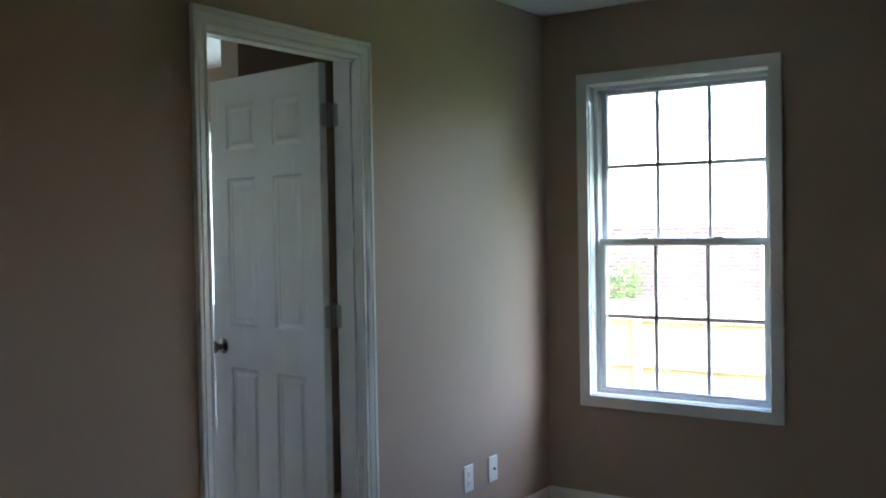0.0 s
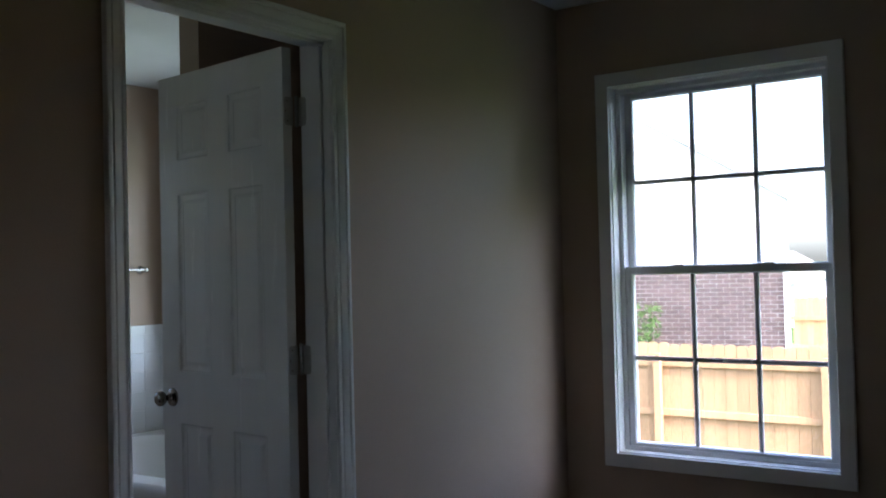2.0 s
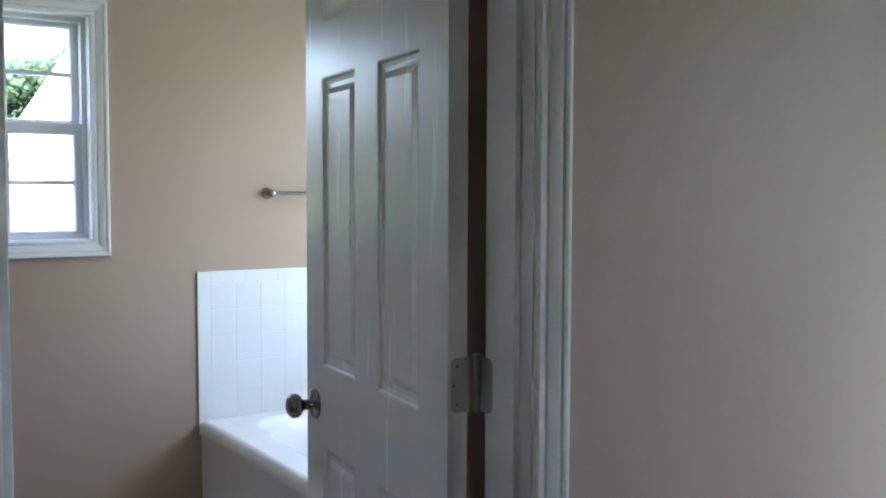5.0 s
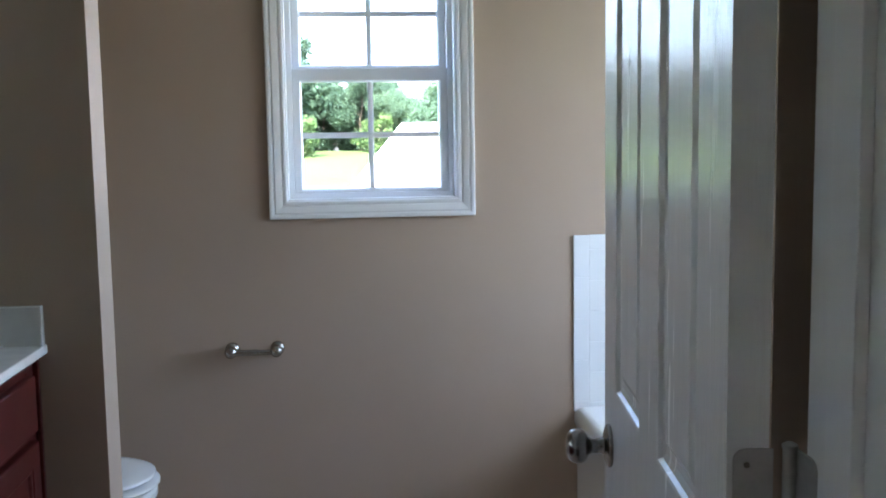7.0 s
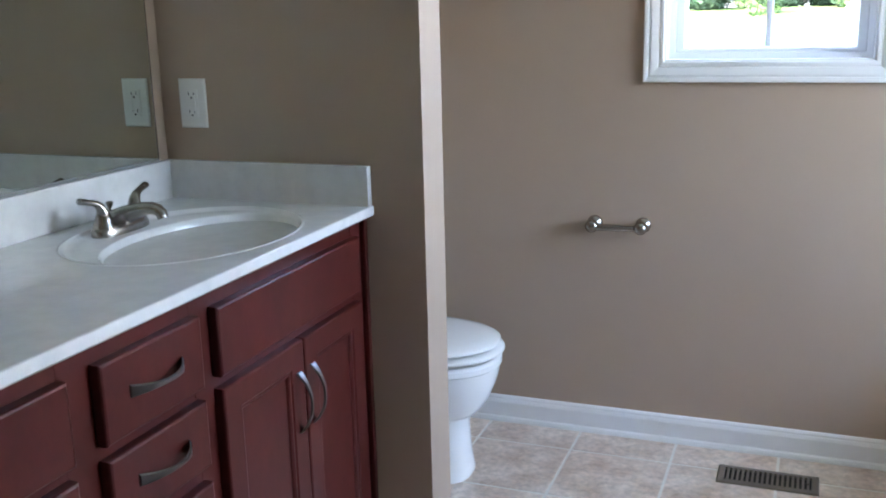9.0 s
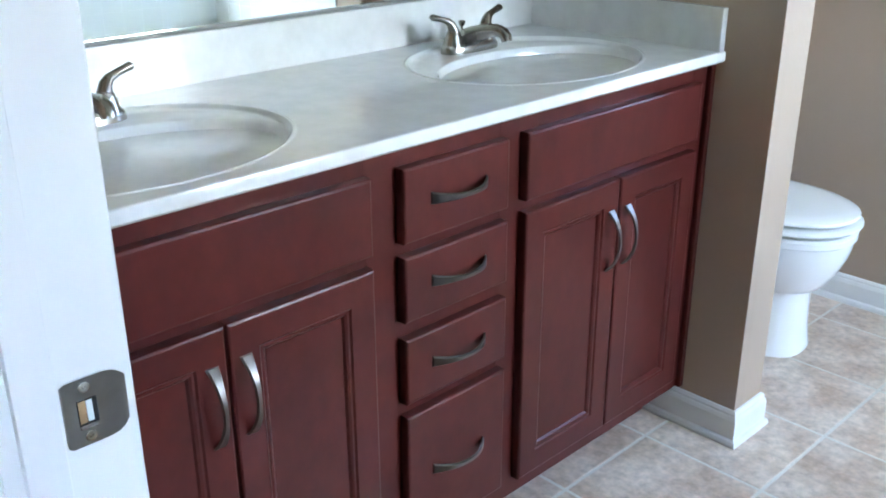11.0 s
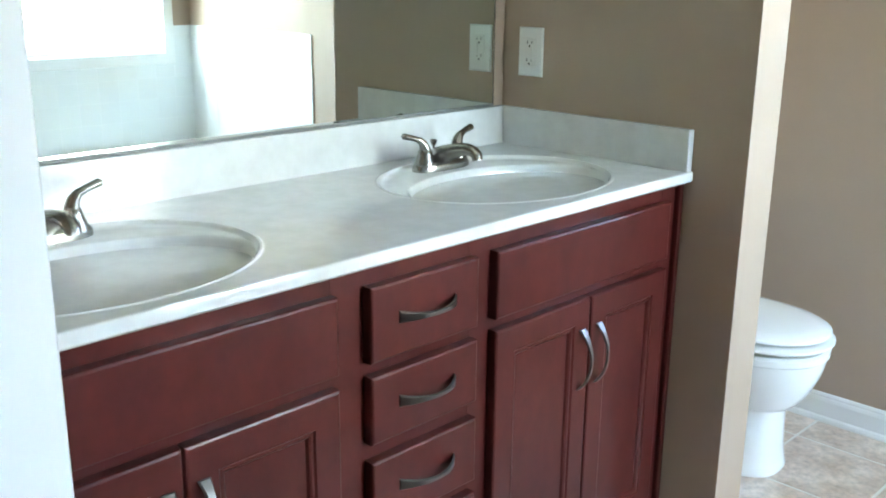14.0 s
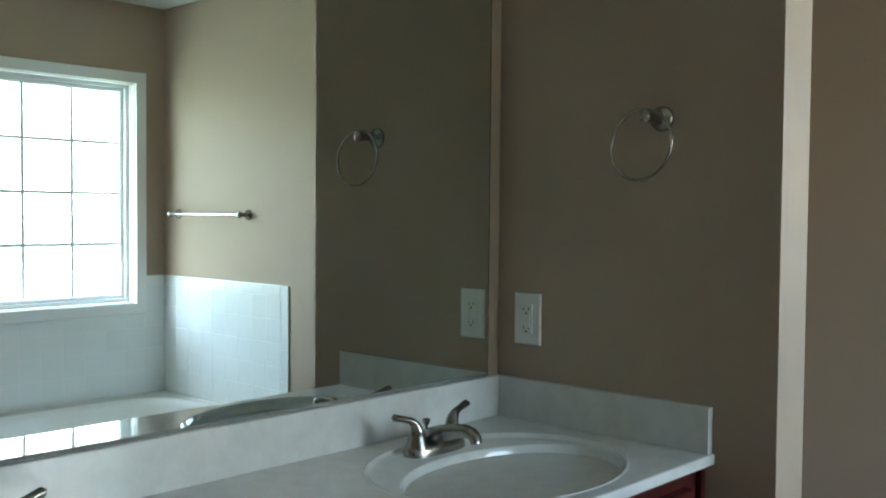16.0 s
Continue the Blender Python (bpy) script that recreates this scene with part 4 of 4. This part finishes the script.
def brick_house():
    x0, y0, y1 = 15.0, 2.72, 12.7
    zb, ze, zr = 1.30, 2.45, 5.55
    ym = (y0 + y1) / 2
    h = root("house", Matrix.Translation((x0, y0, GZ)) @ Matrix.Rotation(radians(17), 4, "Z"), "neighbouring house with brick gable wall and pale siding above", "house")
    L, B = y1 - y0, zb - GZ
    wl = part("brick_wall", boxes((0.012, 11.0, 0.0, L, 0.0, B)), M_MORTAR, h, "red brick wall with pale mortar")
    bm = bmesh.new()
    E = ze - GZ
    A = zr - GZ
    m = L / 2
    rings(bm, [[(dx, 0, B), (dx, L, B), (dx, L, E), (dx, m, A), (dx, 0, E)] for dx in (0.0, 11.0)])
    part("siding", bm, M_SIDING, h, "white lap siding in the gable")
    for k in range(20):
        z = B + 0.05 + k * 0.16
        if z > A - 0.3:
            break
        lo = 0.0 if z < E else (z - E) / (A - E) * m
        part("siding_board", boxes((-0.012, 0.0, lo, L - lo, z, z + 0.15)), M_SIDING, h)
    part("corner_board", boxes((-0.02, 0.1, -0.09, 0.0, 0.0, E)), M_SIDING, h, "white corner board")
    for s in (0, 1):
        bm = bmesh.new()
        ya, yb = (-0.12, m) if s == 0 else (L + 0.12, m)
        za = E - 0.12 * (A - E) / m
        rings(bm, [[(dx, ya, za), (dx, yb, A), (dx, yb, A + 0.18), (dx, ya, za + 0.18)] for dx in (-0.08, 11.3)])
        part("roof", bm, M_ROOF, h)
    me = mesh_of("brick", boxes((0.0, 0.02, 0.0, 0.205, 0.0, 0.062)), M_BRICK)
    pitch_y, pitch_z = 0.216, 0.0735
    spare = bmesh.new()
    rows = int(B / pitch_z)
    for r in range(rows):
        z = B - (r + 1) * pitch_z
        off = pitch_y / 2 if r % 2 else 0.0
        for c in range(int(L / pitch_y)):
            y = 0.004 + off + c * pitch_y
            if r % 2 and c == 0:
                box(spare, 0.0, 0.02, 0.004, 0.101, z, z + 0.062)
            if r < 20 and c < 15:
                piece("brick", me, wl, Matrix.Translation((0.0, y, z)))
            elif y < 6.5:
                box(spare, 0.0, 0.02, y, y + 0.205, z, z + 0.062)
    tagged(part("brickwork", spare, M_BRICK, wl), kind="stuff")


brick_house()


def hip_house():
    """House beyond the small window: pale hip roof with a cross gable."""
    h = root("house", Matrix.Translation((0.45, 13.0, GZ)), "neighbouring house with a pale hip roof and siding", "house")
    E = 0.55 - GZ
    part("wall", boxes((0.25, 12.0, 0.3, 7.7, 0.0, E)), M_SIDING, h)
    bm = bmesh.new()
    A = 1.845 - GZ
    v = [bm.verts.new(p) for p in ((0, 0, E), (12.3, 0, E), (12.3, 8, E), (0, 8, E), (0.95, 4, A), (11.0, 4, A))]
    for q in ((0, 1, 5, 4), (1, 2, 5), (2, 3, 4, 5), (3, 0, 4), (0, 3, 2, 1)):
        bm.faces.new([v[i] for i in q])
    part("roof", bm, M_ROOF_LIGHT, h, "pale shingle hip roof")
    bm = bmesh.new()
    G = 5.1 - GZ
    V = 2.03 - GZ
    rings(bm, [[(2.18 + o, y, V), (4.18 + o, y, G), (6.18 + o, y, V), (5.98 + o, y, V - 0.12), (2.38 + o, y, V - 0.12)] for y, o in ((4.0, 0.0), (8.6, 1.1))])
    part("gable", bm, M_ROOF_LIGHT, h, "steep pale cross gable")
    part("gable_wall", boxes((2.53, 5.93, 4.2, 6.0, E, V - 0.12)), M_SIDING, h)
    part("fascia", boxes((-0.05, 12.35, -0.06, 0.0, E - 0.14, E + 0.02)), M_SIDING, h)
    return h


far_house = hip_house()
copy_thing(far_house, Matrix.Translation((42.0, 22.0, GZ)) @ Matrix.Rotation(radians(-90), 4, "Z"))


def tree_mesh(seed, height, spread, leaves, leaf, bare):
    """Trunk and limbs in one mesh, leaf clumps in another."""
    rng = random.Random(seed)
    tb = bmesh.new()
    pts = [Vector((0, 0, 0))]
    for k in range(1, 7):
        pts.append(Vector((rng.uniform(-0.15, 0.15) * k * 0.5, rng.uniform(-0.15, 0.15) * k * 0.5, height * 0.8 * k / 6)))
    tube(tb, pts, [height * 0.022 * (1 - 0.85 * k / 6) for k in range(7)], 8)
    blobs = []
    for k in range(13):
        b = pts[0].lerp(pts[-1], 0)
        z = height * rng.uniform(bare, 0.86)
        a = rng.uniform(0, 6.28)
        r = spread * rng.uniform(0.35, 0.95) * (1.15 - 0.75 * max(0, z / height - 0.35))
        i = min(5, int(z / (height * 0.8) * 6))
        base = pts[i].lerp(pts[i + 1], 0.5)
        tip = Vector((base.x + r * math.cos(a), base.y + r * math.sin(a), z + rng.uniform(0.3, 1.4) * height * 0.08))
        mid = base.lerp(tip, 0.5) + Vector((0, 0, height * 0.02))
        tube(tb, [base, mid, tip], [height * 0.008, height * 0.005, height * 0.002], 5)
        blobs.append((tip, spread * rng.uniform(0.28, 0.48)))
    blobs.append((pts[-1] + Vector((0, 0, height * 0.10)), spread * 0.42))
    verts, faces = [], []
    for k in range(leaves):
        c, r = rng.choice(blobs)
        d = Vector((rng.gauss(0, 1), rng.gauss(0, 1), rng.gauss(0, 0.8)))
        d = d.normalized() * r * rng.uniform(0.35, 1.08)
        p = c + d
        s = leaf * rng.uniform(0.6, 1.4)
        n = (d.normalized() + Vector((rng.uniform(-1, 1), rng.uniform(-1, 1), rng.uniform(-0.4, 1.2)))).normalized()
        u = n.orthogonal().normalized()
        w = n.cross(u)
        a = rng.uniform(0, 6.28)
        u, w = u * math.cos(a) + w * math.sin(a), w * math.cos(a) - u * math.sin(a)
        i = len(verts)
        verts += [p - u * s, p + w * s * 0.55, p + u * s, p - w * s * 0.55]
        faces.append((i, i + 1, i + 2, i + 3))
    lm = bpy.data.meshes.new("crown")
    lm.from_pydata([tuple(v) for v in verts], [], faces)
    return mesh_of("trunk", tb, M_BARK), lm


def tree(name, at, meshes, label, group, leaf_mat, category="tree"):
    t = root(name, at, label, category, group)
    tr, cr = meshes
    if not cr.materials:
        cr.materials.append(leaf_mat)
    piece("trunk", tr, t, Matrix())
    piece("crown", cr, t, Matrix())
    return t


KINDS = [tree_mesh(11, 7.0, 3.2, 17000, 0.155, 0.02), tree_mesh(12, 8.2, 3.6, 20000, 0.16, 0.02), tree_mesh(13, 5.8, 3.0, 15000, 0.14, 0.01)]
rng = random.Random(5)
first = []
for k, (x, y) in enumerate([(-6, 66), (-1, 67), (4, 62), (9, 66), (13.5, 61), (18, 66), (22.5, 60), (27, 64), (-11, 64), (32, 66), (1.5, 72), (6.5, 71), (11.5, 73), (16, 71), (20.5, 72), (25, 70), (29.5, 73), (-4, 74), (34, 74), (-9, 72), (38, 68), (42, 72), (1.5, 64), (6.8, 63), (11.3, 63.5), (15.8, 63), (20.2, 63.5), (25, 62), (-3.5, 63), (-8.5, 67)]):
    kk = k % 3
    m = Matrix.Translation((x, y, ground_height(x, y) - 0.1)) @ Matrix.Rotation(rng.uniform(0, 6.28), 4, "Z") @ Matrix.Scale(0.95 if -4.6 < x < -2.8 else 0.64, 4)
    tree("tree", m, KINDS[kk], "leafy green tree of the wood edge behind the meadow", "wood edge trees", M_LEAF)
for k in range(18):
    x, y = -11.0 + 2.4 * k, 69.0 + rng.uniform(-1.5, 1.5)
    m = Matrix.Translation((x, y, ground_height(x, y) - 0.1)) @ Matrix.Rotation(rng.uniform(0, 6.28), 4, "Z") @ Matrix.Scale(rng.uniform(0.58, 0.68), 4)
    tree("tree", m, KINDS[(k + 1) % 3], "leafy green tree of the wood edge behind the meadow", "wood edge trees", M_LEAF)
m = Matrix.Translation((9.4, 48, ground_height(9.4, 48) - 0.1))
tree("tree", m, KINDS[0], "tall leafy tree behind the neighbouring roof", "wood edge trees", M_LEAF)
for x, y, c in ((5.2, 51, 0.52), (6.4, 50, 0.62), (7.6, 51, 0.74), (8.8, 50, 0.84), (11.6, 50, 0.95), (10.4, 51, 0.86)):
    m = Matrix.Translation((x, y, ground_height(x, y) - 0.1)) @ Matrix.Rotation(x, 4, "Z") @ Matrix.Scale(c, 4)
    tree("tree", m, KINDS[1], "leafy tree behind the neighbouring roof", "wood edge trees", M_LEAF)
SHRUB = tree_mesh(21, 2.2, 1.3, 1500, 0.13, 0.1)
for x, y in ((7.5, 47), (2.6, 60), (10.5, 55), (5.0, 57), (-2.0, 56), (14.0, 52)):
    tree("bush", Matrix.Translation((x, y, ground_height(x, y) - 0.05)) @ Matrix.Rotation(rng.uniform(0, 6.28), 4, "Z"), SHRUB, "bright green bush in the meadow", "meadow bushes", M_BUSH, "bush")
tree("bush", Matrix.Translation((-0.23, 30, ground_height(-0.23, 30) - 0.05)) @ Matrix.Scale(0.5, 4), SHRUB, "small bright green bush in the meadow", "meadow bushes", M_BUSH, "bush")
SAPLING = tree_mesh(31, 2.3, 0.8, 420, 0.05, 0.5)
tree("tree", Matrix.Translation((13.6, 5.0, GZ)), SAPLING, "thin young tree before the brick wall", "", M_BUSH)


# ---------------------------------------------------------------- tub wall tiles
TILE_GAP = 0.0014


def tile_mesh(w, h, d=0.0056, b=0.0012):
    """Glazed tile in x-z, face at -y, with a softened edge."""
    bm = bmesh.new()
    lps = [[(i, -y, i), (w - i, -y, i), (w - i, -y, h - i), (i, -y, h - i)] for i, y in ((0, 0.0), (0, d - b), (b * 0.4, d - b * 0.3), (b * 1.2, d))]
    rings(bm, lps, False, True)
    return mesh_of("wall_tile", bm, M_WTILE)


tile_cache = {}


def wall_tile(parent, at, u, z, w, h):
    key = (round(w, 4), round(h, 4))
    if key not in tile_cache:
        tile_cache[key] = tile_mesh(*key)
    piece("wall_tile", tile_cache[key], parent, at @ Matrix.Translation((u, 0, z)))


def tile_field(parent, at, u0, u1, z0, z1, pitch, skip, border_left):
    """Square tiles from the top down, a border strip above and, if asked, one at the left."""
    g = TILE_GAP
    bh = 0.050
    ut = u0 + (0.055 if border_left else 0.0)
    rows = int(math.ceil((z1 - bh - z0) / pitch))
    cols = int(math.ceil((u1 - ut) / pitch))
    for r in range(rows):
        top = z1 - bh - r * pitch
        bot = max(z0, top - pitch)
        if top - bot < 0.012:
            continue
        for c in range(cols):
            a, b = ut + c * pitch, min(u1, ut + (c + 1) * pitch)
            if b - a < 0.012:
                continue
            aa, bb, tt = a, b, top
            for s0, s1, sz in skip:
                if bb > s0 and aa < s1 and tt > sz:
                    tt = min(tt, sz) if aa >= s0 - 0.05 and bb <= s1 + 0.05 else tt
                    if tt == top:
                        if aa < s0:
                            bb = min(bb, s0)
                        else:
                            aa = max(aa, s1)
            if tt - bot > 0.012 and bb - aa > 0.012:
                wall_tile(parent, at, aa, bot, bb - aa - g, tt - bot - g)
    u = ut
    while u < u1 - 0.02:
        b = min(u1, u + 0.146)
        blocked = any(b > s0 and u < s1 for s0, s1, sz in skip)
        if not blocked:
            wall_tile(parent, at, u, z1 - bh, b - u - g, bh - 0.0)
        u += 0.146
    if border_left:
        z = z1
        while z > z0 + 0.02:
            b = max(z0, z - 0.146)
            wall_tile(parent, at, u0, b, 0.055 - g, z - b - g)
            z -= 0.146


bed = boxes((1.150, W - 0.0062, F - 0.0062, F, 0.44, 1.061))
tagged(part("tile_grout", bed, M_WGROUT, wall_far), "pale grout between the wall tiles")
bed = boxes((W - 0.0072, W, S1, -WT[1] - 0.056, 0.44, 1.061), (W - 0.0072, W, -WT[0] + 0.056, F, 0.44, 1.061), (W - 0.0072, W, -WT[1] - 0.056, -WT[0] + 0.056, 0.44, 0.869))
tagged(part("tile_grout", bed, M_WGROUT, wall_east), "pale grout between the wall tiles")
tile_field(wall_far, Matrix.Translation((0, F - 0.002, 0)), 1.148, W - 0.008, 0.456, 1.063, 0.108, [], True)
tile_field(wall_east, Matrix.Translation((W - 0.002, 0, 0)) @ R90, -(F - 0.008), -S1, 0.456, 1.063, 0.108, [(WT[0] - 0.058, WT[1] + 0.058, WT[2] - 0.058)], False)


# ---------------------------------------------------------------- floor tiles
def floor_tile(w, d):
    bm = bmesh.new()
    lps = [[(i, i, z), (w - i, i, z), (w - i, d - i, z), (i, d - i, z)] for i, z in ((0, -0.0018), (0.0010, -0.0007), (0.003, 0.0))]
    rings(bm, lps, False, True)
    return mesh_of("floor_tile", bm, M_TILE)


pitch, gap = 0.3095, 0.0075
fcache = {}
x_lines = [-0.057 + pitch * k for k in range(-4, 9)]
y_lines = [1.249 + pitch * k for k in range(-5, 6)]
for xa in x_lines:
    for ya in y_lines:
        a, b = max(XL, xa + gap / 2), min(W, xa + pitch - gap / 2)
        c, e = max(0.065, ya + gap / 2), min(F, ya + pitch - gap / 2)
        if b - a < 0.015 or e - c < 0.015:
            continue
        if a > 1.17 and c > S1 or b < -0.47 and e < P0:
            continue
        key = (round(b - a, 4), round(e - c, 4))
        if key not in fcache:
            fcache[key] = floor_tile(*key)
        piece("floor_tile", fcache[key], floor_bath, Matrix.Translation((a, c, 0)))
